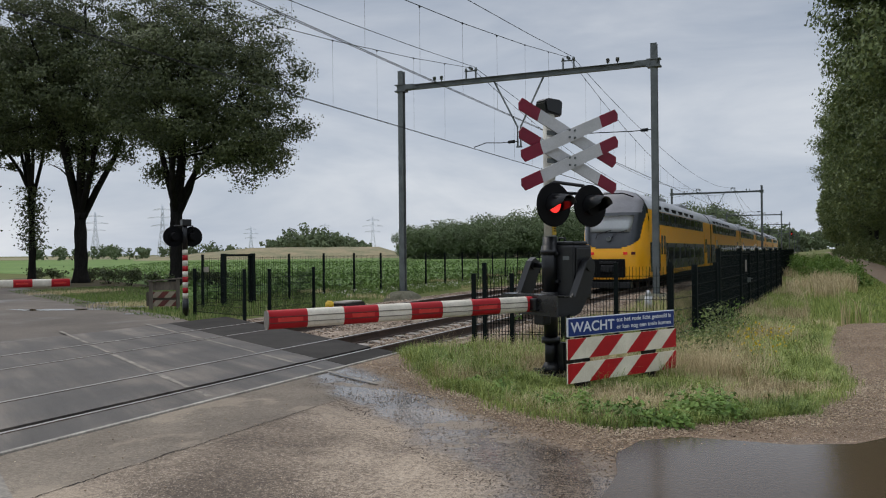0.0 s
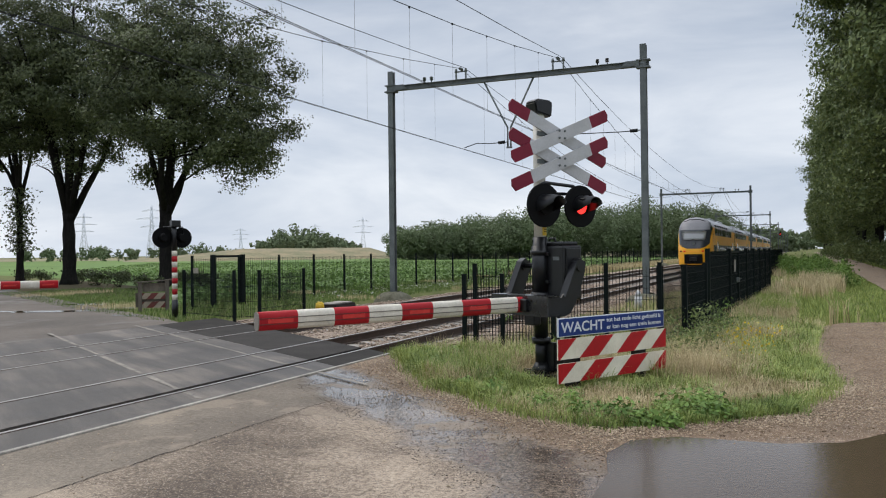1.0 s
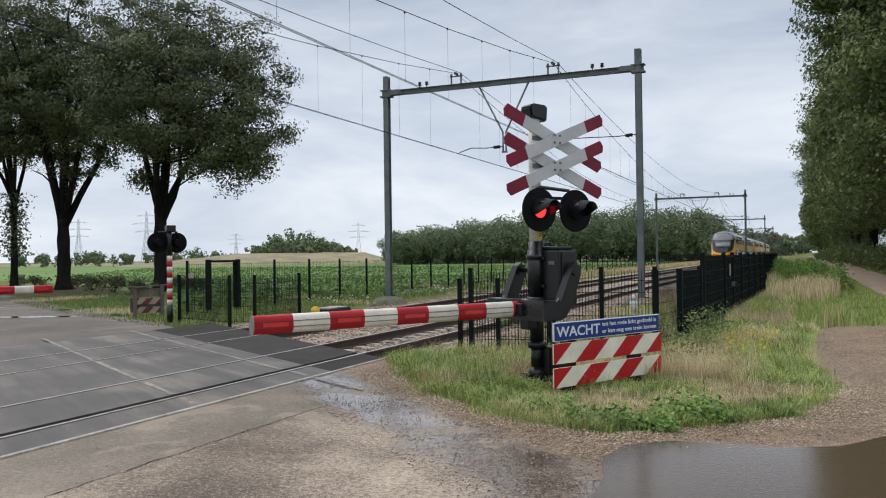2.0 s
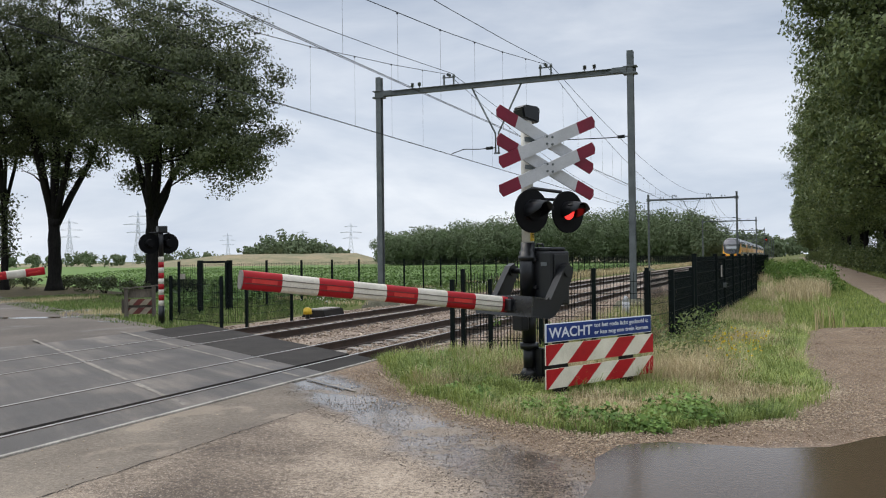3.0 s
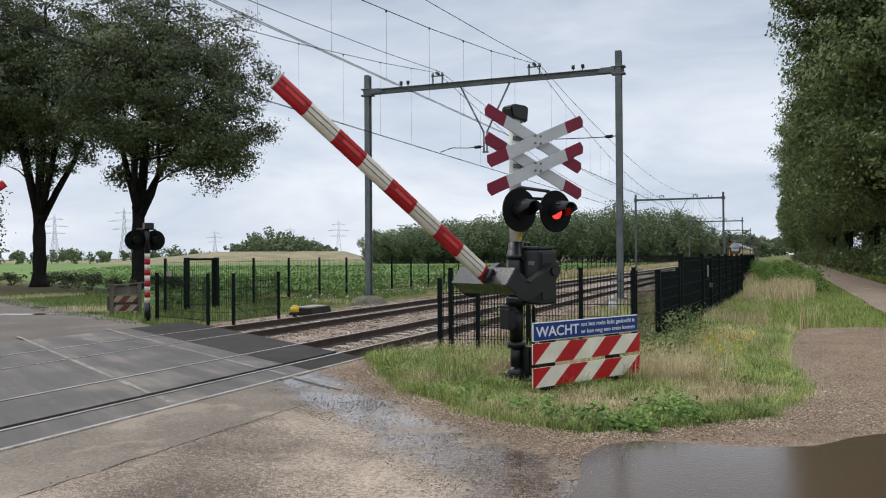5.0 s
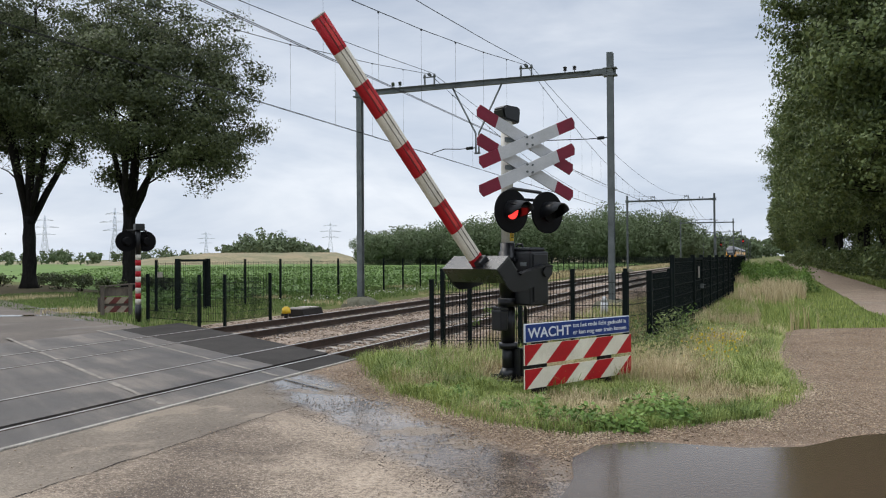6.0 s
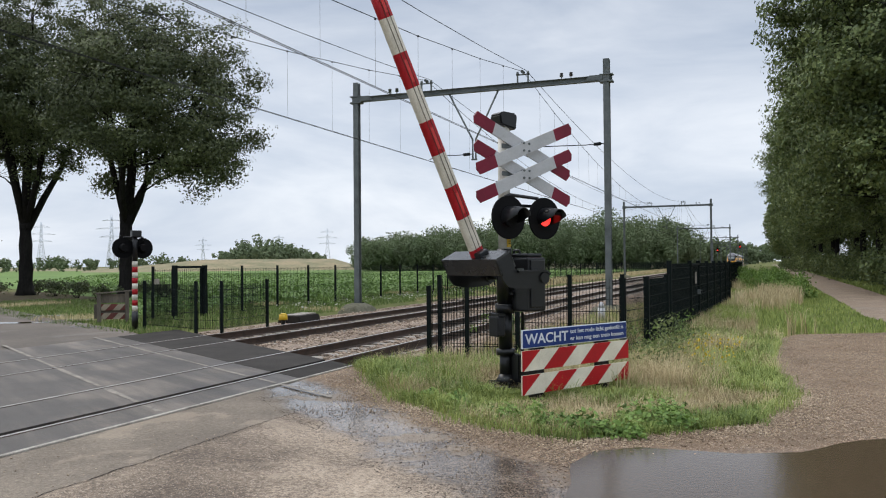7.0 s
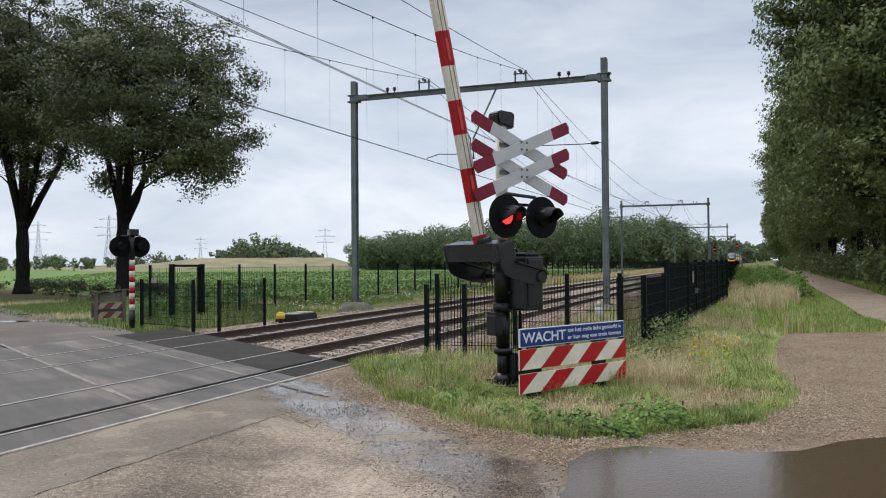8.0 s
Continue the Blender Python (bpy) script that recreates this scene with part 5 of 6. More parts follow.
def build_train():
    t = thing("train", pose(-7.89, 34.9, 0.012), "long yellow and dark blue double-deck passenger train on the near track", "train")
    c0 = carriage(t, 0.0, 26.5, True)
    # cab details
    bm = bmesh.new()
    v = []
    for z, half in ((2.50, 0.86), (2.7, 0.90), (2.95, 0.94), (3.22, 0.97)):
        w, back = cab_shape(z)
        line = []
        for k in range(13):
            x = half * (k - 6) / 6
            a = math.asin(min(1.0, (abs(x) / w) ** (1 / 0.85)))
            line.append(bm.verts.new((x, back + (1.9 - back) * (1 - math.cos(a)) ** 1.25 - 0.055, z)))
        v.append(line)
    for lo_, hi_ in zip(v, v[1:]):
        for i in range(12):
            bm.faces.new((lo_[i], lo_[i + 1], hi_[i + 1], hi_[i])).smooth = True
    bmesh.ops.solidify(bm, geom=bm.faces[:], thickness=0.02)
    part("windscreen", bm, M["windscreen"], c0, "windscreen with the sky's reflection painted in as pale grey")
    for x in (-0.55, 0.15):
        bm = bmesh.new()
        run(bm, [(x, 0.10, 2.20), (x + 0.05, 0.22, 2.40), (x + 0.62, 0.32, 2.58)], 0.018, 5)
        part("wiper", bm, M["black_soft"], c0, "black windscreen wiper")
    bm = bmesh.new()
    tube(bm, (0, 0.10, 2.2), (0, 0.24, 2.2), 0.1, 0.1, 14)
    part("emblem", bm, M["galv"], c0)
    for x, m in ((-1.02, "lens_dark"), (-0.72, "tail"), (0.72, "tail"), (1.02, "lens_dark")):
        bm = bmesh.new()
        dy = 0.30 * (abs(x) / 1.02) ** 3
        box(bm, x - 0.09, x + 0.09, -0.03 + dy, 0.03 + dy, 1.52, 1.64, None, 0.02)
        part("tail_lamp", bm, M[m], c0, "red tail lamp" if m == "tail" else "dark lamp glass")
    bm = bmesh.new()
    box(bm, -0.72, 0.72, -0.07, 0.12, 0.55, 1.34, None, 0.05)
    part("coupler_recess", bm, M["black_soft"], c0, "black coupler recess")
    bm = bmesh.new()
    box(bm, -0.28, 0.28, -0.22, 0.1, 0.78, 1.08, None, 0.05)
    tube(bm, (0, -0.26, 0.93), (0, -0.1, 0.93), 0.14, 0.14, 12)
    box(bm, -0.35, 0.35, -0.12, -0.06, 1.14, 1.24, None, 0.01)
    part("coupler", bm, M["black"], c0)
    bm = bmesh.new()
    box(bm, -0.95, 0.95, 0.05, 0.5, 0.10, 0.36, None, 0.03)
    part("plough", bm, M["black"], c0, "black rail guard")
    bm = bmesh.new()
    run(bm, [(-0.85, 1.35, 4.05), (-0.4, 1.28, 4.22), (0.4, 1.28, 4.22), (0.85, 1.35, 4.05)], 0.03, 6)
    part("roof_bar", bm, M["black_soft"], c0)
    for k in range(1, 6):
        carriage(t, 27.0 * k, 27.0 * k + 26.5, False)
    return t


train = build_train()


# ---- everything that moves ----
def motions():
    walk(train, [(t, pose(-7.89, 34.9 + 34.7 * t + 0.15 * t * t, 0.012)) for t in [k * 0.5 for k in range(17)]])
    for boom in (near_boom, far_boom):
        walk(boom, [(t, pose(0.22, -0.02, 1.522, 0, a, 0)) for t, a in SWING])
    # the lamps of each pair seem to light in turn as added flaps move
    for k, (shutter, hinge) in enumerate(blink_shutters):
        first = k % 2 == 0
        changes = sorted([(-0.08 + 0.668 * j, True) for j in range(13)] + [(0.28 + 0.668 * j, False) for j in range(13)])
        rows, lit = [(0.0, -82.0 if first else 0.0)], True
        for t, turn in changes:
            if 0.05 < t < 7.96:
                rows += [(t - 0.03, -82.0 if lit == first else 0.0), (t + 0.03, -82.0 if turn == first else 0.0)]
            lit = turn
        rows.append((8.0, rows[-1][1]))
        walk(shutter, [(t, pose(*hinge, a, 0, 0)) for t, a in rows])


motions()
# ---- vegetation and loose stones ----
rng = np.random.default_rng(7)


def unit(a):
    return a / np.maximum(np.linalg.norm(a, axis=-1, keepdims=True), 1e-9)


def leaf_quads(pts, size, flat=0.35, aspect=0.6, out=None):
    """Pointed leaves, one at each point, turned at random; flat turns their faces upwards, out away from their clump."""
    n = len(pts)
    nrm = rng.normal(size=(n, 3)) + np.array([0, 0, flat])
    if out is not None:
        nrm = nrm * 0.6 + out
    nrm = unit(nrm)
    a = unit(np.cross(nrm, rng.normal(size=(n, 3))))
    b = np.cross(nrm, a)
    s = (size * rng.uniform(0.6, 1.3, n))[:, None]
    bend = nrm * s * 0.12
    v = np.stack([pts - a * s * 0.5, pts + b * s * 0.5 * aspect - bend, pts + a * s * 0.5, pts - b * s * 0.5 * aspect - bend], 1).reshape(-1, 3)
    f = np.arange(n * 4).reshape(-1, 4)
    return v, f


def crown_tree(name, m, label, group, leaf_m, fork, girth, centre, radii, lobes, leaves, leaf, seed, limbs=6, low=2.0, lean=0.0):
    """A tapered trunk that forks into limbs; they lead to leaf clumps spread through an uneven crown."""
    r = np.random.default_rng(seed)
    t = thing(name, m, label, "tree", group)
    C, R = np.array(centre, float), np.array(radii, float)
    d = unit(r.normal(size=(lobes, 3)))
    k = r.uniform(0.35, 1.0, lobes) ** 0.55
    wob = np.array([0.84 + 0.66 * noise.noise((q[0] * 1.6 + seed, q[1] * 1.6, q[2] * 1.6)) for q in d])
    L = C + d * R * np.minimum(k * wob, 0.97)[:, None]
    L = L[L[:, 2] > low]
    bm = bmesh.new()
    top = Vector((lean, 0, fork))
    run(bm, [(0, 0, -0.2), (lean * 0.1, 0, 0.35), (lean * 0.35 + 0.03, 0.02, fork * 0.35), (lean * 0.7 - 0.03, 0.04, fork * 0.7), tuple(top)],
        [girth * 1.5, girth * 1.08, girth * 0.92, girth * 0.86, girth * 0.80], 12)
    run(bm, [tuple(top - Vector((0, 0, 0.02))), tuple(top + Vector((0, 0, 0.5))), tuple(top + Vector((0, 0, 1.2)))], [girth * 0.80, girth * 0.55, girth * 0.25], 12)
    mains = []
    for q in range(limbs):
        ang = q * math.tau / limbs + r.uniform(-0.4, 0.4)
        reach = r.uniform(0.35, 0.62)
        end = Vector((C[0] + math.cos(ang) * R[0] * reach, C[1] + math.sin(ang) * R[1] * reach, C[2] + R[2] * r.uniform(-0.25, 0.45)))
        if q == 0:
            end = Vector((C[0], C[1], C[2] + R[2] * 0.6))
        mid = top.lerp(end, 0.45) + Vector((r.uniform(-0.4, 0.4), r.uniform(-0.4, 0.4), -0.25))
        base = top - Vector((0, 0, r.uniform(0.06, 0.2) * fork))
        pts = [base, base.lerp(mid, 0.5) + Vector((r.uniform(-0.15, 0.15), r.uniform(-0.15, 0.15), 0.1)), mid, mid.lerp(end, 0.5) + Vector((r.uniform(-0.3, 0.3), r.uniform(-0.3, 0.3), 0.2)), end]
        g = girth * (0.66 if q == 0 else r.uniform(0.40, 0.58))
        run(bm, [tuple(p) for p in pts], [g, g * 0.85, g * 0.65, g * 0.42, g * 0.16], 7)
        mains += [(p, g * f) for p, f in zip(pts[1:], (0.5, 0.4, 0.28, 0.12))]
    sub = []
    for c in L:
        cv = Vector(c)
        p, g = min(mains, key=lambda e: (e[0] - cv).length + 0.6 * max(0, e[0].z - cv.z + 1))
        mid = p.lerp(cv, 0.5) + Vector((r.uniform(-0.3, 0.3), r.uniform(-0.3, 0.3), r.uniform(0, 0.4)))
        run(bm, [tuple(p), tuple(mid), tuple(cv)], [max(0.03, g * 0.6), max(0.024, g * 0.35), 0.015], 4)
        size = r.uniform(0.7, 1.25) * R.min() * 0.17
        for s in range(6):
            e = cv + Vector(r.normal(size=3) * size * np.array([1, 1, 0.7]))
            if np.linalg.norm((np.array(e) - C) / R) > 1.02:
                continue
            sub.append((tuple(e), size * r.uniform(0.30, 0.52)))
            run(bm, [tuple(mid.lerp(cv, 0.6)), tuple(e)], [0.016, 0.008], 3)
    part("trunk", bm, M["bark"], t, "dark rough bark trunk with spreading limbs", True)
    S, Z = np.array([q[0] for q in sub]), np.array([q[1] for q in sub])
    pick = r.integers(0, len(S), leaves)
    g3 = np.clip(r.normal(size=(leaves, 3)), -1.6, 1.6)
    P = S[pick] + g3 * Z[pick][:, None] * np.array([1, 1, 0.62])
    away = unit(P - C) * 0.7 + unit(g3) * 0.8
    keep = (P[:, 2] > low - 0.6) & (np.linalg.norm((P - C) / R, axis=1) < 1.12)
    vv, ff = leaf_quads(P[keep], leaf, out=away[keep])
    raw_ob("crown", vv, ff, M[leaf_m], parent=t, label="uneven green leaf crown with gaps")
    return t


OAKS = "oaks by the far road"
crown_tree("oak_tree", pose(-33.1, 36.6, -0.07), "large dark green oak with a forked trunk beside the road", OAKS, "oak", 4.7, 0.46, (1.3, 0.8, 10.9), (6.5, 6.5, 7.2), 78, 84000, 0.175, 11, 6, 5.0)
crown_tree("oak_tree", pose(-43.4, 39.1, -0.07), "large dark green oak with spreading low limbs", OAKS, "oak", 4.6, 0.48, (0.4, 0.2, 13.5), (6.5, 6.5, 7.8), 78, 80000, 0.18, 5, 7, 5.0)
oak3 = crown_tree("oak_tree", pose(-48.5, 39.6, -0.07), "tall slender oak with ivy on its trunk", OAKS, "oak", 6.6, 0.27, (-0.5, 0, 14), (5.0, 5.0, 7.5), 60, 52000, 0.20, 23, 6, 6.4)
pts = np.stack([rng.normal(0, 0.42, 1700), rng.normal(0, 0.42, 1700), rng.uniform(2.2, 6.5, 1700)], 1)
v, f = leaf_quads(pts, 0.2)
raw_ob("ivy", v, f, M["oak"], parent=oak3, label="ivy round the trunk")
copy_thing(oak3, pose(-56, 34, -0.07, 0, 0, 75))

# avenue trees on the far side of the path
AVENUE = "trees along the path"
kinds = []
for j, (rad, rz_, cz, sd) in enumerate(((7.3, 10.2, 12.0, 31), (6.8, 9.6, 11.4, 47), (7.4, 10.8, 12.6, 58))):
    kinds.append(crown_tree("avenue_tree", pose(7.3 + 0.4 * j, 47 + 9 * j, -0.07, 0, 0, 50 * j), "tall leafy broadleaf tree overhanging the gravel path", AVENUE, "lime", 4.2, 0.3, (0, 0, cz), (rad, rad, rz_), 120, 76000, 0.235, sd, 7, 4.4))
rr = random.Random(3)
copy_thing(kinds[1], pose(11.5, 42, -0.07, 0, 0, 200))
for j in range(3, 10):
    copy_thing(kinds[j % 3], pose(8.2 + rr.uniform(-0.5, 0.9), 47 + 9 * j + rr.uniform(-1.5, 1.5), -0.07, 0, 0, rr.uniform(0, 360)))
thin = crown_tree("avenue_tree", pose(8.2, 137, -0.07), "tall leafy broadleaf tree far along the path", AVENUE, "lime", 4.2, 0.3, (0, 0, 12), (6.6, 6.6, 10.2), 60, 11000, 0.62, 71, 5, 2.6)
for j in range(11, 30):
    copy_thing(thin, pose(8.7 + rr.uniform(-0.4, 0.9), 47 + 9 * j + rr.uniform(-1.5, 1.5), -0.07, 0, 0, rr.uniform(0, 360)))
for j in range(6):
    copy_thing(thin, pose(17.5 + rr.uniform(-1, 2), 54 + 13 * j, -0.07, 0, 0, rr.uniform(0, 360)))


def shrub(label, m, size, count, leaf, leaf_m="lime", group="shrubs along the path"):
    t = thing("shrub", m, label, "shrub", group)
    r = np.random.default_rng(int(size * 100) + count)
    lobes = r.normal(size=(14, 3)) * np.array([0.42, 0.42, 0.26]) * size + np.array([0, 0, size * 0.55])
    p = lobes[r.integers(0, 14, count)] + r.normal(size=(count, 3)) * size * 0.15
    p = p[p[:, 2] > 0.02]
    bm = bmesh.new()
    for q in lobes[:8]:
        run(bm, [(0, 0, -0.1), (q[0] * 0.4, q[1] * 0.4, q[2] * 0.5), tuple(q)], [0.03 * size, 0.02 * size, 0.008 * size], 4)
    part("stems", bm, M["bark"], t)
    v, f = leaf_quads(p, leaf)
    raw_ob("foliage", v, f, M[leaf_m], parent=t, label="dense green foliage")
    return t


sh = [shrub("dense green shrub at the foot of the trees", pose(8.0, 46, -0.07), 2.6, 7000, 0.20), shrub("dense green shrub at the foot of the trees", pose(8.4, 58, -0.07), 2.0, 6000, 0.2)]
for j in range(2, 34):
    copy_thing(sh[j % 2], pose(8.0 + rr.uniform(-0.5, 1.6), 40 + 5.2 * j + rr.uniform(-1, 1), -0.07, 0, 0, rr.uniform(0, 360)))
for j in range(16):
    copy_thing(sh[j % 2], pose(11.0 + rr.uniform(-0.8, 1.2), 42 + 3.6 * j + rr.uniform(-1, 1), -0.07, 0, 0, rr.uniform(0, 360)))
lb = shrub("low leafy bush in the grass strip beside the fence", pose(0.5, 47, -0.07), 1.15, 3000, 0.11, "weed", "bushes beside the fence")
for x, y in ((1.3, 52), (-0.3, 55), (0.6, 60), (0.2, 68), (1.5, 41), (-0.6, 74), (1.6, 82), (-0.9, 90)):
    copy_thing(lb, pose(x, y, -0.07, 0, 0, rr.uniform(0, 360)))
sb = shrub("small dark bush on the rough verge", pose(-31.5, 33, -0.07), 0.75, 900, 0.12, "oak", "bushes beyond the crossing")
for x, y in ((-36, 36), (-40, 38.2), (-44, 40.5), (-48, 41), (-30, 36), (-52, 43), (-34.5, 39.5), (-41.5, 41.5), (-46, 43.5)):
    copy_thing(sb, pose(x, y, -0.07, 0, 0, rr.uniform(0, 360)))
sp = shrub("small weedy shrub beside the ballast", pose(-5.9, 20.0, -0.1), 0.55, 700, 0.06, "weed", "weeds beside the track")
copy_thing(sp, pose(-18.2, 35.5, -0.1, 0, 0, 80))
copy_thing(sp, pose(-17.6, 31.5, -0.1, 0, 0, 150))


# ---- distance ----
YAW = radians(20.8)


def far_pt(bearing, dist):
    """A far place by its bearing off the middle line of the view (degrees, right positive) and its distance."""
    a = YAW - radians(bearing)
    return -math.sin(a) * dist, math.cos(a) * dist


def wood(name, label, spans, count, leaf, seed, per=170, leaf_m="forest"):
    """A far belt of trees: spans of (bearing, distance, height); crowns of clumped leaves along them."""
    r = np.random.default_rng(seed)
    vs, fs_, off = [], [], 0
    for i in range(count):
        u = r.uniform(0, len(spans) - 1)
        k = int(u)
        w = u - k
        (b0, d0, h0), (b1, d1, h1) = spans[k], spans[k + 1]
        x, y = far_pt(b0 + (b1 - b0) * w, (d0 + (d1 - d0) * w) + r.uniform(0, 45))
        h = (h0 + (h1 - h0) * w) * r.uniform(0.72, 1.03)
        n = per
        lob = r.normal(size=(9, 3)) * np.array([h * 0.18, h * 0.18, h * 0.20]) + np.array([x, y, h * 0.50])
        pick = r.integers(0, 9, n)
        d = unit(r.normal(size=(n, 3)))
        p = lob[pick] + d * h * 0.17 * r.uniform(0.75, 1.05, (n, 1))
        ok = (p[:, 2] > 0.1) & (p[:, 2] < h * 1.02)
        p, d = p[ok], d[ok]
        v, f = leaf_quads(p, leaf, 0.7, 0.8, d * 2.6)
        vs.append(v)
        fs_.append(f + off)
        off += len(v)
    raw_ob(name, np.concatenate(vs), np.concatenate(fs_), M[leaf_m], "stuff", label, "woodland")


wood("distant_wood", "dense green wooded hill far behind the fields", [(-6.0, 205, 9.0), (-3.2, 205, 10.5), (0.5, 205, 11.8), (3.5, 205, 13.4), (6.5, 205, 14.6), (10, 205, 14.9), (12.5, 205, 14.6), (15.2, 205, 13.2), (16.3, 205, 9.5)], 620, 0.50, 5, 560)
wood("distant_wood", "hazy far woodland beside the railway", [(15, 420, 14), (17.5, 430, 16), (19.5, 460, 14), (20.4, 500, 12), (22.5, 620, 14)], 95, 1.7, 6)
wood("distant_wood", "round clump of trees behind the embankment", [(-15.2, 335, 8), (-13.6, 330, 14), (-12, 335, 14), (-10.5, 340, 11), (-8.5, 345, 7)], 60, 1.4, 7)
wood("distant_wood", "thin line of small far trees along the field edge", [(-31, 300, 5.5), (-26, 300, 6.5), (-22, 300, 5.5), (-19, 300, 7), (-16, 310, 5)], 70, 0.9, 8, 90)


def embankment():
    bm = bmesh.new()
    rows = []
    for k in range(40):
        b = -24.0 + k * 18.6 / 39
        z = 3.9 * min(1, k / 16) * min(1, (39 - k) / 5) + 0.25 * noise.noise((k * 0.4, 0, 0))
        row = []
        for d, zz in ((268, -0.1), (284, z * 0.55 + 0.3 * noise.noise((k, 3, 0))), (300, z), (312, z), (335, -0.1)):
            x, y = far_pt(b, d)
            row.append(bm.verts.new((x, y, zz)))
        rows.append(row)
    for a, b in zip(rows, rows[1:]):
        for k in range(4):
            bm.faces.new((a[k], b[k], b[k + 1], a[k + 1])).smooth = True
    bmesh.ops.recalc_face_normals(bm, faces=bm.faces[:])
    return tagged(mesh_ob("embankment", bm, M["dry"]), "low embankment with dry brown grass across the fields", "embankment", "", "structure")


embankment()
# pylon steel is painted pale to stand in for haze over the distance
M["pylon"] = mat("hazed_lattice_steel", (0.66, 0.71, 0.76), (0.58, 0.63, 0.68), 0.1, 1, (0.6, 0.8), 0, 0, 0, 0)


def pylon(m):
    t = thing("power_pylon", m, "lattice power pylon on the horizon, haze put into its pale grey", "pylon", "far power pylons")
    bm = bmesh.new()
    for sx in (-1, 1):
        for sy in (-1, 1):
            run(bm, [(sx * 4, sy * 4, 0), (sx * 1.3, sy * 1.3, 26), (sx * 0.5, sy * 0.5, 46)], [0.3, 0.24, 0.18], 4)
    for k in range(9):
        z0, z1 = k * 5.0, k * 5.0 + 5
        w0, w1 = (4 - 2.7 * z / 26 if z < 26 else 1.3 - 0.8 * (z - 26) / 20 for z in (z0, z1))
        for s in (-1, 1):
            run(bm, [(-w0, s * w0, z0), (w1, s * w1, z1)], 0.14, 4)
            run(bm, [(w0, s * w0, z0), (-w1, s * w1, z1)], 0.14, 4)
    part("lattice_mast", bm, M["pylon"], t)
    for z, w in ((27, 10), (34, 13), (41, 8)):
        bm = bmesh.new()
        run(bm, [(-w, 0, z), (0, 0, z + 0.4), (w, 0, z)], 0.22, 4)
        run(bm, [(-w, 0, z), (0, 0, z + 2.0), (w, 0, z)], 0.16, 4)
        part("crossarm", bm, M["pylon"], t)
    return t


px_, py_ = far_pt(-22.2, 760)
py0 = pylon(pose(px_, py_, 0, 0, 0, 30))
for b, d in ((-8.2, 1000), (-26.3, 900), (-11.5, 1200), (-16.5, 1350)):
    x, y = far_pt(b, d)
    copy_thing(py0, pose(x, y, 0, 0, 0, 30))


# ---- grass ----
def inside(poly, P):
    res = np.zeros(len(P), bool)
    q = np.array(poly)
    for a, b in zip(q, np.roll(q, -1, 0)):
        hit = (a[1] > P[:, 1]) != (b[1] > P[:, 1])
        xx = (b[0] - a[0]) * (P[:, 1] - a[1]) / ((b[1] - a[1]) if b[1] != a[1] else 1e-9) + a[0]
        res ^= hit & (P[:, 0] < xx)
    return res


def scatter(poly, n):
    q = np.array(poly)
    lo_, hi_ = q.min(0), q.max(0)
    out = []
    got = 0
    while got < n:
        P = rng.uniform(lo_, hi_, (n * 2, 2))
        P = P[inside(poly, P)]
        out.append(P)
        got += len(P)
    return np.concatenate(out)[:n]


def patchy(P, scale, seed):
    return np.array([noise.noise((x * scale + seed, y * scale, seed)) for x, y in P])


def blades(name, P, h, width, material, label, z=0.0, lean=0.35, az=None):
    n = len(P)
    h = h * rng.uniform(0.55, 1.15, n)
    az = rng.uniform(0, math.tau, n) if az is None else az
    d = np.stack([np.cos(az), np.sin(az), np.zeros(n)], 1)
    s = np.stack([-np.sin(az + 0.6), np.cos(az + 0.6), np.zeros(n)], 1) * (width * rng.uniform(0.6, 1.2, n) / 2)[:, None]
    base = np.stack([P[:, 0], P[:, 1], np.full(n, z)], 1)
    l = (h * lean * rng.uniform(0.2, 1.3, n))[:, None]
    up = np.array([0, 0, 1.0])
    mid = base + d * l * 0.30 + up * (h * 0.66)[:, None]
    drop = np.clip(l[:, 0] / np.maximum(h, 1e-3), 0, 1.4) * 0.32
    tip = base + d * l * 1.15 + up * (h * (1 - drop))[:, None]
    v = np.stack([base - s, base + s, mid + s * 0.7, mid - s * 0.7, tip], 1).reshape(-1, 3)
    k = np.arange(n)[:, None] * 5
    f = np.concatenate([k + np.array([0, 1, 2]), k + np.array([0, 2, 3]), k + np.array([3, 2, 4])], 0)
    return raw_ob(name, v, f, material, "stuff", label, "grass")


VERGE = [(-6.35, 12.55), (-5.4, 11.15), (-4.2, 9.5), (-2.6, 8.2), (-1.75, 7.9), (-1.0, 8.4), (-0.05, 9.3), (0.3, 11.3), (0.2, 15), (0.4, 19.5), (-1.2, 20.5), (-2.2, 14.2), (-5.3, 13.4)]
# dark sheet: the shadows between the tufts are put into its colour
sheet("verge", wobbly(VERGE, 0.16, 0.3), 0.009, M["litter"], "grassy verge round the signal mast and warning board", "verge")


def tufts(poly, count, each, spread):
    """Tussocks: blade feet round each tuft's middle, the way each blade leans, and its tuft's number."""
    T = scatter(poly, count)
    r = spread * rng.uniform(0.5, 1.4, count)
    k = np.repeat(np.arange(count), each)
    off = rng.normal(size=(len(k), 2)) * r[k][:, None]
    return T, k, T[k] + off, np.arctan2(off[:, 1], off[:, 0]) + rng.normal(0, 0.5, len(k))


T, tk, P, lean_az = tufts(VERGE, 5200, 28, 0.05)


def around(x, y, r):
    return np.exp(-((T[:, 0] - x) ** 2 + (T[:, 1] - y) ** 2) / (r * r))


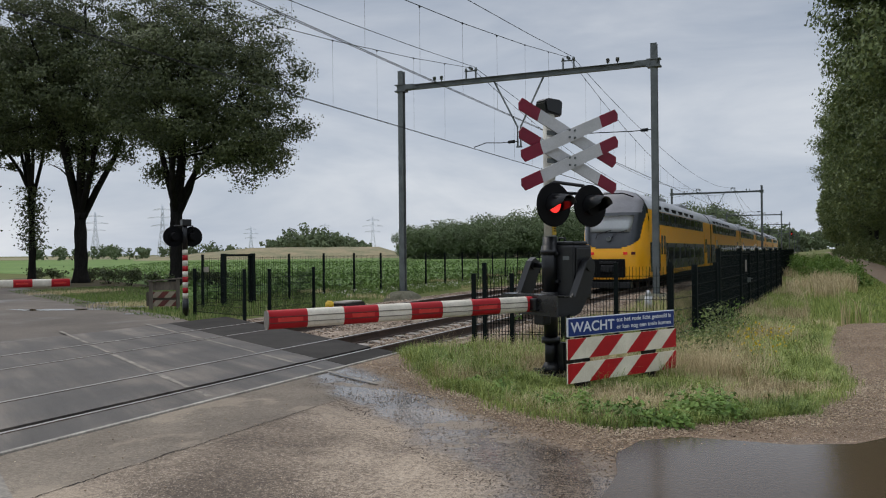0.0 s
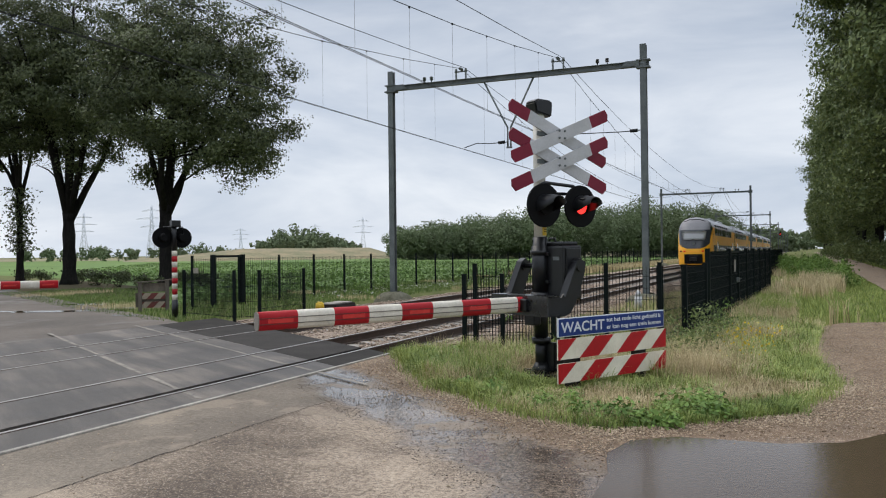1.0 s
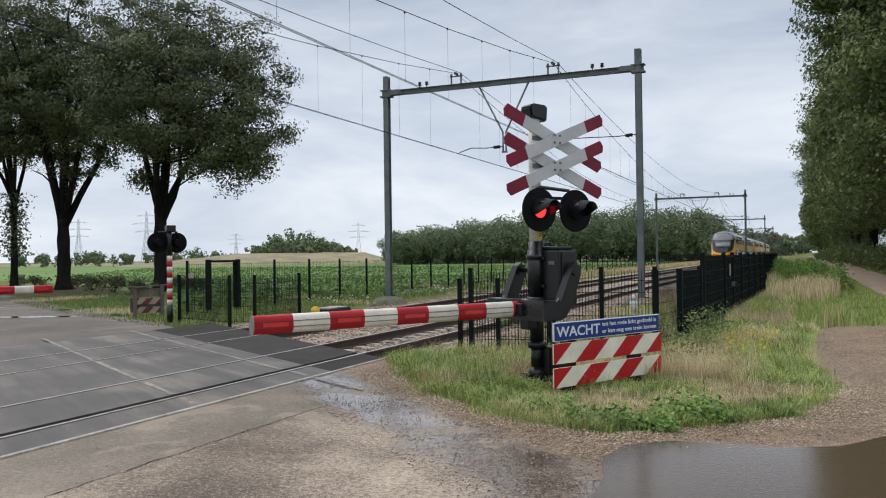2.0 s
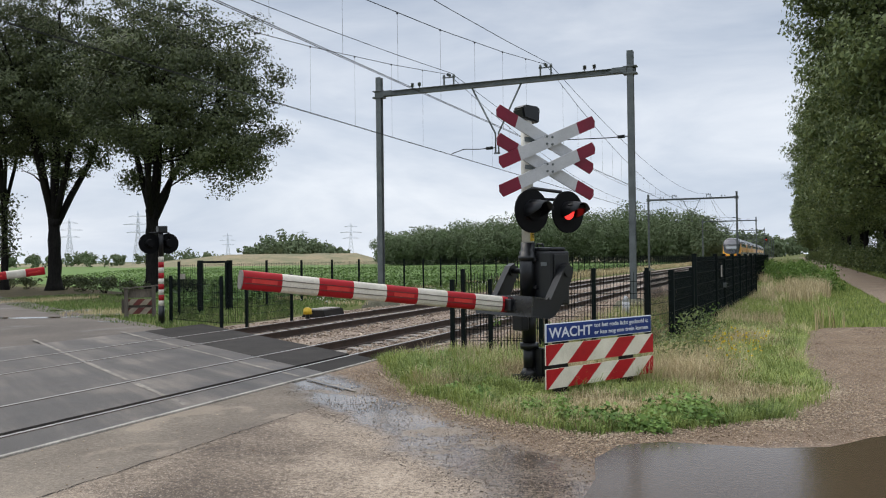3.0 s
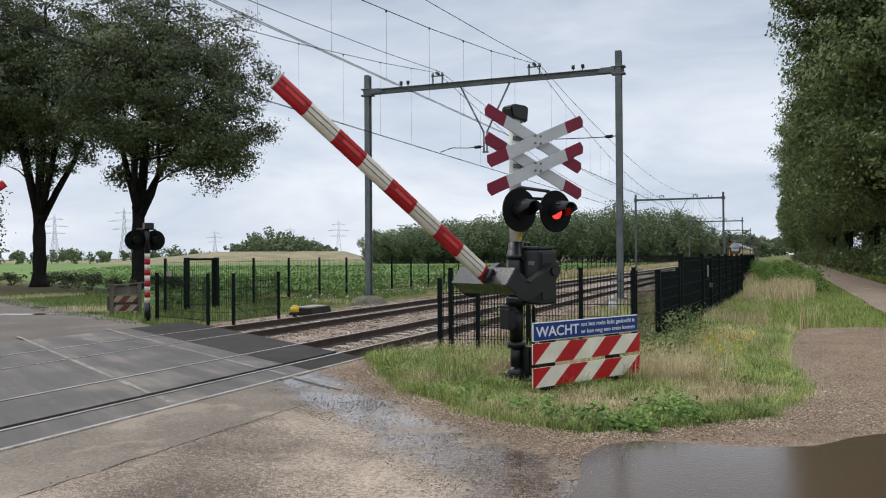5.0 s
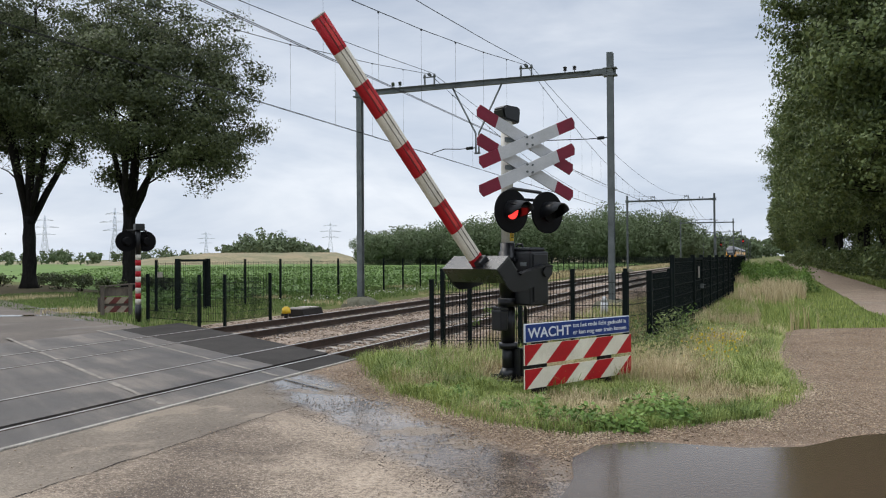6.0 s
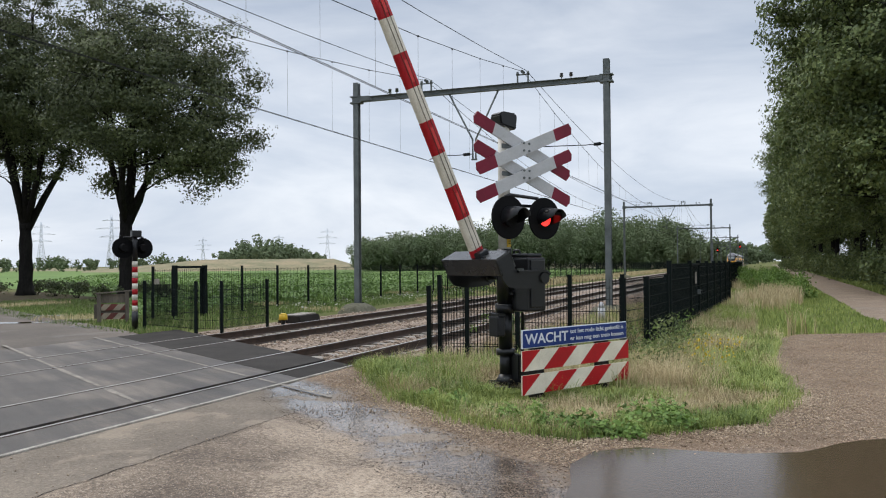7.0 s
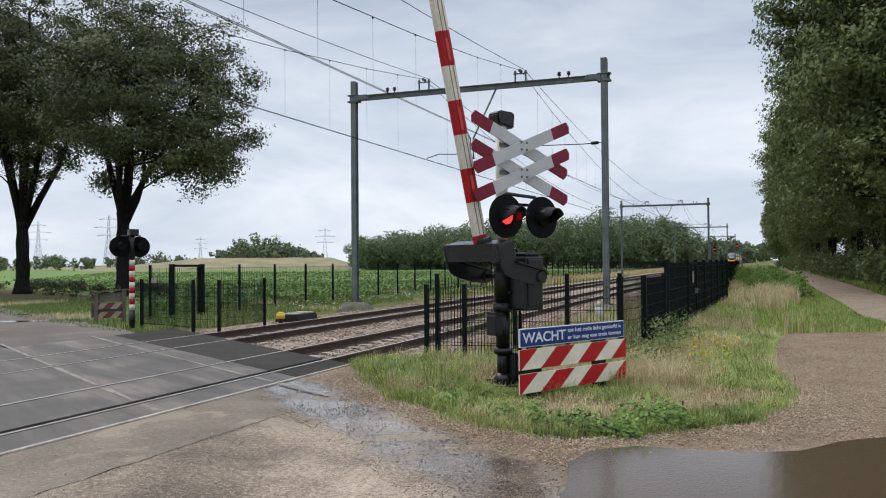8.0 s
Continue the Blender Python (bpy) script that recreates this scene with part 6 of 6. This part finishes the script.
pn = patchy(T, 0.8, 2.0)
front = (T[:, 1] - 9.68 < 1.88 * (T[:, 0] + 2.69)) | (T[:, 1] < 9.9)
th = 0.20 + 0.12 * patchy(T, 1.9, 7.0) + 0.05 * rng.normal(size=len(T))
th = np.where(front, th * 0.62, th)
th *= 1 - 0.65 * around(-3.15, 10.6, 0.7)
th *= 1 - 0.6 * around(-2.55, 9.75, 0.45)
th *= 1 - 0.55 * around(-1.95, 10.9, 0.5)
th = np.where((T[:, 0] > -2.0) & (T[:, 1] > 11.2), 0.22 + 0.12 * pn + 0.06 * rng.normal(size=len(T)), th)
th = np.where((T[:, 0] > -0.5) & (T[:, 1] > 10.2), th * 0.72, th)
th = np.clip(th, 0.07, 0.6)
dry = pn + 0.55 * around(-3.5, 11.2, 0.9) + 0.55 * around(-1.5, 11.6, 1.1) + 0.35 * around(-2.1, 9.4, 0.7) + 0.25 * around(-1.1, 13.5, 1.3) - 0.5 * around(-5.0, 11.2, 0.9) - 0.4 * around(0.0, 12.5, 0.7)
dry = dry[tk] + rng.normal(0, 0.16, len(tk)) > 0.24
hh = th[tk] * rng.choice([0.55, 0.8, 1.0, 1.25], len(tk))
blades("green_grass", P[~dry], hh[~dry], 0.010, M["grass"], "fresh green grass in uneven tufts on the verge", 0.0, 1.05, lean_az[~dry])
blades("dry_grass", P[dry], hh[dry] * 1.15, 0.006, M["straw"], "dry straw-coloured grass on the verge", 0.0, 0.9, lean_az[dry])
stalk = np.concatenate([scatter([(-2.0, 11.2), (-1.0, 10.4), (-0.4, 12.5), (-0.8, 16), (-1.6, 16), (-2.0, 13)], 1100), scatter([(-5.6, 12.4), (-4.4, 10.4), (-3.6, 10.6), (-4.0, 12.6)], 160)])
blades("dry_grass", stalk, np.where(stalk[:, 1] > 10.5, 0.46, 0.34), 0.0045, M["straw"], "thin tall seed stalks in the grass", 0.0, 0.35)
ring = np.array(wobbly(VERGE, 0.16, 0.06, 2.0))
ring = ring[rng.integers(0, len(ring), 12000)] + rng.normal(size=(12000, 2)) * 0.10
blades("green_grass", ring[ring[:, 1] < 13.0], 0.12, 0.009, M["grass"], "short grass creeping over the gravel edge", 0.0, 0.9)
near_fence = scatter([(-2.0, 13.6), (-0.9, 12.5), (-0.3, 16), (0.0, 22), (-0.4, 34), (-1.0, 34), (-1.5, 22)], 12000)
pf = patchy(near_fence, 0.6, 9.0)
blades("dry_grass", near_fence[pf > -0.1], np.where(near_fence[pf > -0.1][:, 1] < 20, 0.26, 0.42), 0.009, M["straw"], "tall dry grass along the fence", 0.0)
blades("green_grass", near_fence[pf <= -0.1], np.where(near_fence[pf <= -0.1][:, 1] < 20, 0.24, 0.38), 0.012, M["grass"], "tall green grass along the fence", 0.0)
strip = scatter([(0.2, 18.5), (0.9, 20.9), (2.4, 21.6), (3.1, 22.3), (3.4, 24.2), (3.0, 27.6), (3.15, 36), (3.2, 47), (3.6, 75), (3.9, 92), (-1.3, 92), (-1.3, 36), (-0.9, 34.5), (-0.2, 20)], 46000)
ps = patchy(strip, 0.35, 4.0) + 1.3 * np.exp(-((strip[:, 0] - 0.75) / 0.75) ** 2 - ((strip[:, 1] - 36) / 6) ** 2) - 0.2 - 0.6 * (strip[:, 0] > 1.7)
hs_ = np.where(strip[:, 0] > 1.3, 0.16, 0.36) * (1 + 0.5 * patchy(strip, 0.9, 12.0))
blades("green_grass", strip[ps <= 0.2], hs_[ps <= 0.2], 0.022, M["grass"], "rough green grass beside the path", -0.05)
blades("dry_grass", strip[ps > 0.2], 0.80, 0.02, M["straw"], "patch of tall pale dry grass", -0.05)
right = scatter([(5.7, 22), (5.7, 40), (6.05, 55), (6.4, 80), (7.7, 160), (10, 160), (9, 42), (9, 20)], 16000)
blades("green_grass", right, 0.3, 0.04, M["grass"], "green grass under the trees", -0.06)
left = scatter([(-15.0, 16.8), (-17.0, 17.6), (-22, 20.0), (-36, 28), (-36, 34), (-24, 33), (-21, 60), (-15.2, 60), (-15.2, 30), (-14.5, 22), (-14.4, 18.5)], 42000)
pl_ = patchy(left, 0.3, 6.0)
blades("green_grass", left[pl_ < 0.42], 0.15, 0.020, M["shaded_grass"], "rough green grass beyond the tracks", -0.07)
blades("dry_grass", left[pl_ >= 0.42], 0.22, 0.014, M["straw"], "dry grass beyond the tracks", -0.07)
lane = scatter([(-15.2, 60), (-21, 60), (-19, 200), (-15.2, 200)], 9000)
blades("dry_grass", lane, 0.4, 0.07, M["straw"], "pale dry grass strip along the railway", -0.07)
inner = scatter([(-5.6, 14.2), (-2.3, 14.4), (-1.9, 20), (-1.5, 34), (-3.8, 40), (-5.0, 30), (-5.4, 18)], 9000)
pi_ = patchy(inner, 0.7, 1.0)
blades("green_grass", inner[pi_ < 0], 0.22, 0.014, M["grass"], "thin grass behind the fence", -0.07)
blades("dry_grass", inner[pi_ >= 0], 0.3, 0.01, M["straw"], "thin dry grass behind the fence", -0.07)

# leafy weeds at the verge's edge and tall ones by the fence
SPOTS = [(-1.03, 8.76, 0.34), (-1.25, 8.9, 0.26), (-1.69, 8.30, 0.26), (-1.50, 8.20, 0.22), (-1.2, 8.2, 0.24), (-1.85, 8.35, 0.2), (-2.1, 8.4, 0.22), (-2.6, 8.65, 0.2), (-0.75, 8.75, 0.22), (-3.4, 9.3, 0.2),
         (-2.35, 9.0, 0.2), (-0.9, 9.2, 0.28), (-3.9, 9.7, 0.16), (-4.9, 11.0, 0.24), (-5.2, 12.4, 0.26)]
ws, wo = [], []
for x, y, h in SPOTS:
    h *= 0.82
    k = int(1300 * h)
    d = unit(rng.normal(size=(k, 3)) * np.array([1, 1, 0.8]))
    d[:, 2] = np.abs(d[:, 2])
    ws.append(np.array([x, y, 0.02]) + d * np.array([h * 0.95, h * 0.95, h]) * rng.uniform(0.45, 1.05, (k, 1)) + rng.normal(size=(k, 3)) * 0.02)
    wo.append(d * 0.9 + np.array([0, 0, 0.5]))
ws, wo = np.concatenate(ws), np.concatenate(wo)
v, f = leaf_quads(ws, 0.055, 0.5, 0.72, wo)
raw_ob("leafy_weeds", v, f, M["weed"], "stuff", "leafy brambles and weeds along the verge's edge", "weeds")
W = np.concatenate([np.array([(-1.55, 13.4), (-1.3, 13.9), (-1.2, 14.6), (-1.1, 15.3), (-1.65, 12.9)]), scatter([(-1.7, 13.2), (-1.1, 13.0), (-1.0, 17), (-1.3, 17)], 5)])
tp = np.repeat(W, 34, 0) + rng.normal(size=(len(W) * 34, 2)) * 0.07
tz = rng.uniform(0.05, 0.8, len(tp))
v, f = leaf_quads(np.column_stack([tp, tz]), 0.055, 0.4, 0.35)
raw_ob("tall_weeds", v, f, M["weed"], "stuff", "tall weeds growing against the fence", "weeds")
W = np.concatenate([scatter([(-2.0, 12.6), (-1.5, 12.3), (-1.0, 16.5), (-1.4, 17.5), (-1.75, 14)], 10), np.array([(-1.6, 12.9), (-1.45, 13.6)])])
k = np.repeat(np.arange(len(W)), 110)
hz = rng.uniform(0.4, 0.8, len(W))[k] * rng.uniform(0.05, 1.0, len(k)) ** 0.8
tp = W[k] + rng.normal(size=(len(k), 2)) * (0.06 + 0.10 * (1 - hz))[:, None]
v, f = leaf_quads(np.column_stack([tp, hz]), 0.075, 0.5, 0.32)
raw_ob("tall_weeds", v, f, M["lime"], "stuff", "dark leafy mugwort against the fence", "weeds")
Y = np.concatenate([scatter([(-1.1, 11.8), (-0.3, 11.6), (-0.2, 14.5), (-1.0, 14.5)], 170)])
v, f = leaf_quads(np.column_stack([Y, rng.uniform(0.26, 0.58, len(Y))]), 0.034, 0.9, 0.9)
raw_ob("yellow_flowers", v, f, M["flower_y"], "stuff", "small yellow flowers in the grass", "flowers")
Y = scatter([(-15.5, 27), (-18, 27), (-18, 50), (-15.5, 50)], 500)
v, f = leaf_quads(np.column_stack([Y, rng.uniform(0.05, 0.22, len(Y))]), 0.05, 0.9, 0.9)
raw_ob("white_flowers", v, f, M["flower_w"], "stuff", "small white flowers in the grass", "flowers")
# crop plants
C = np.concatenate([scatter([(-21, 24), (-21, 70), (-70, 70), (-58, 54), (-34, 38)], 16000), scatter([(-22, 70), (-22, 150), (-140, 150), (-80, 70)], 16000)])
v, f = leaf_quads(np.column_stack([C, rng.uniform(0.0, 0.16, len(C)) - 0.05]), 0.30, 1.6, 0.7)
M["crop"] = leaf_mat("crop_leaves", (0.20, 0.295, 0.085), (0.125, 0.205, 0.055), (0.075, 0.13, 0.035), 0.08)
raw_ob("crop_plants", v, f, M["crop"], "stuff", "green crop leaves covering the field", "crop")


# ---- loose stones ----
def stones(name, P, z, size, material, label):
    n = len(P)
    base = np.array([(1, 0, 0), (-1, 0, 0), (0, 1, 0), (0, -1, 0), (0, 0, 1), (0, 0, -1)], float)
    s = size * rng.uniform(0.45, 1.25, n)
    v = base[None] * rng.uniform(0.55, 1.1, (n, 6, 1)) * s[:, None, None] + rng.normal(size=(n, 6, 3)) * s[:, None, None] * 0.16
    a = rng.uniform(0, math.tau, n)
    c, sn = np.cos(a)[:, None], np.sin(a)[:, None]
    x, y = v[..., 0] * c - v[..., 1] * sn, v[..., 0] * sn + v[..., 1] * c
    v = np.stack([x + P[:, :1], y + P[:, 1:2], v[..., 2] * 0.5 + z[:, None]], -1).reshape(-1, 3)
    tri = np.array([(0, 2, 4), (2, 1, 4), (1, 3, 4), (3, 0, 4), (2, 0, 5), (1, 2, 5), (3, 1, 5), (0, 3, 5)])
    f = (np.arange(n)[:, None, None] * 6 + tri[None]).reshape(-1, 3)
    return raw_ob(name, v, f, material, "stuff", label, "stones")


M["ballast_stones"] = leaf_mat("loose_ballast", (0.56, 0.455, 0.35), (0.33, 0.245, 0.18), (0.12, 0.088, 0.065), 0.7)
M["pebble"] = leaf_mat("loose_pebbles", (0.70, 0.58, 0.43), (0.41, 0.30, 0.205), (0.15, 0.105, 0.07), 0.7)
B = scatter([(-6.0, 12.6), (-5.3, 14), (-5.0, 44), (-14.9, 44), (-14.4, 17.9)], 30000)
ok = np.ones(len(B), bool)
for x in (R1, R2, R3, R4):
    ok &= np.abs(B[:, 0] - x) > 0.085
ok &= B[:, 1] > 12.75 - (B[:, 0] + 6.4) * 0.68
B = B[ok]
bz = np.where(np.abs(((B[:, 0] + 9.89) % 4.0) - 2.0) < 1.0, -0.185, np.where(B[:, 0] > -6.4, -0.13, -0.145))
stones("ballast_stones", B, bz + rng.uniform(-0.02, 0.03, len(B)), 0.056, M["ballast_stones"], "loose brown ballast stones between the sleepers")
G = scatter([(-6.2, 12.4), (-6.3, 8.0), (-6.3, 3.0), (3.5, 3.0), (5.0, 13), (2.4, 22), (0.4, 19), (0.3, 11.5), (-0.05, 9.5), (-1.2, 8.6), (-2.6, 8.4), (-4.2, 9.7), (-5.6, 11.6)], 90000)
G = G[~inside([(-1.3, 2.0), (-1.15, 5.6), (-1.4, 7.0), (-1.3, 7.6), (-1.0, 7.85), (-0.2, 7.9), (0.8, 8.6), (1.5, 9.05), (2.6, 8.95), (3.6, 7.5), (3.4, 2.0)], G)]
over = G @ np.array([0.66, 0.75])
like = 1 / (1 + np.exp(-(over - 4.1 + 0.9 * patchy(G, 0.9, 5.0)) / 0.16))
like *= 0.4 + 0.6 * np.clip(patchy(G, 2.2, 8.0) + 0.55, 0, 1)
G = G[(rng.random(len(G)) < like * 0.8 + 0.012)]
stones("loose_pebbles", G, np.full(len(G), 0.006), 0.0115, M["pebble"], "small loose pebbles on the wet gravel")
D = scatter([(-6.2, 10.6), (-6.2, 9.2), (-2.2, 5.4), (-1.3, 5.0), (-1.4, 7.0), (-2.4, 8.2), (-4.6, 9.8)], 7500)
D = D[rng.random(len(D)) < np.clip(0.5 + 1.1 * patchy(D, 1.6, 14.0), 0.08, 1)]
M["wet_pebble"] = mat("wet_dark_pebble", (0.13, 0.095, 0.07), (0.04, 0.03, 0.024), 9, 60, (0.25, 0.5), 0, 0.1, 0.002, 0)
stones("loose_pebbles", D, np.full(len(D), 0.003), 0.0085, M["wet_pebble"], "dark wet pebbles strewn on the shining asphalt")

K = np.array(wobbly(VERGE[1:9], 0.16, 0.05, 2.0))
K = K[rng.integers(0, len(K), 26000)] + rng.normal(size=(26000, 2)) * np.array([0.27, 0.27])
K = K[~inside(VERGE, K) & (K[:, 1] < 12.0) & (K[:, 0] > -5.8)]
stones("loose_pebbles", K, np.full(len(K), 0.008), 0.0165, M["pebble"], "coarser ochre pebbles along the verge's edge")
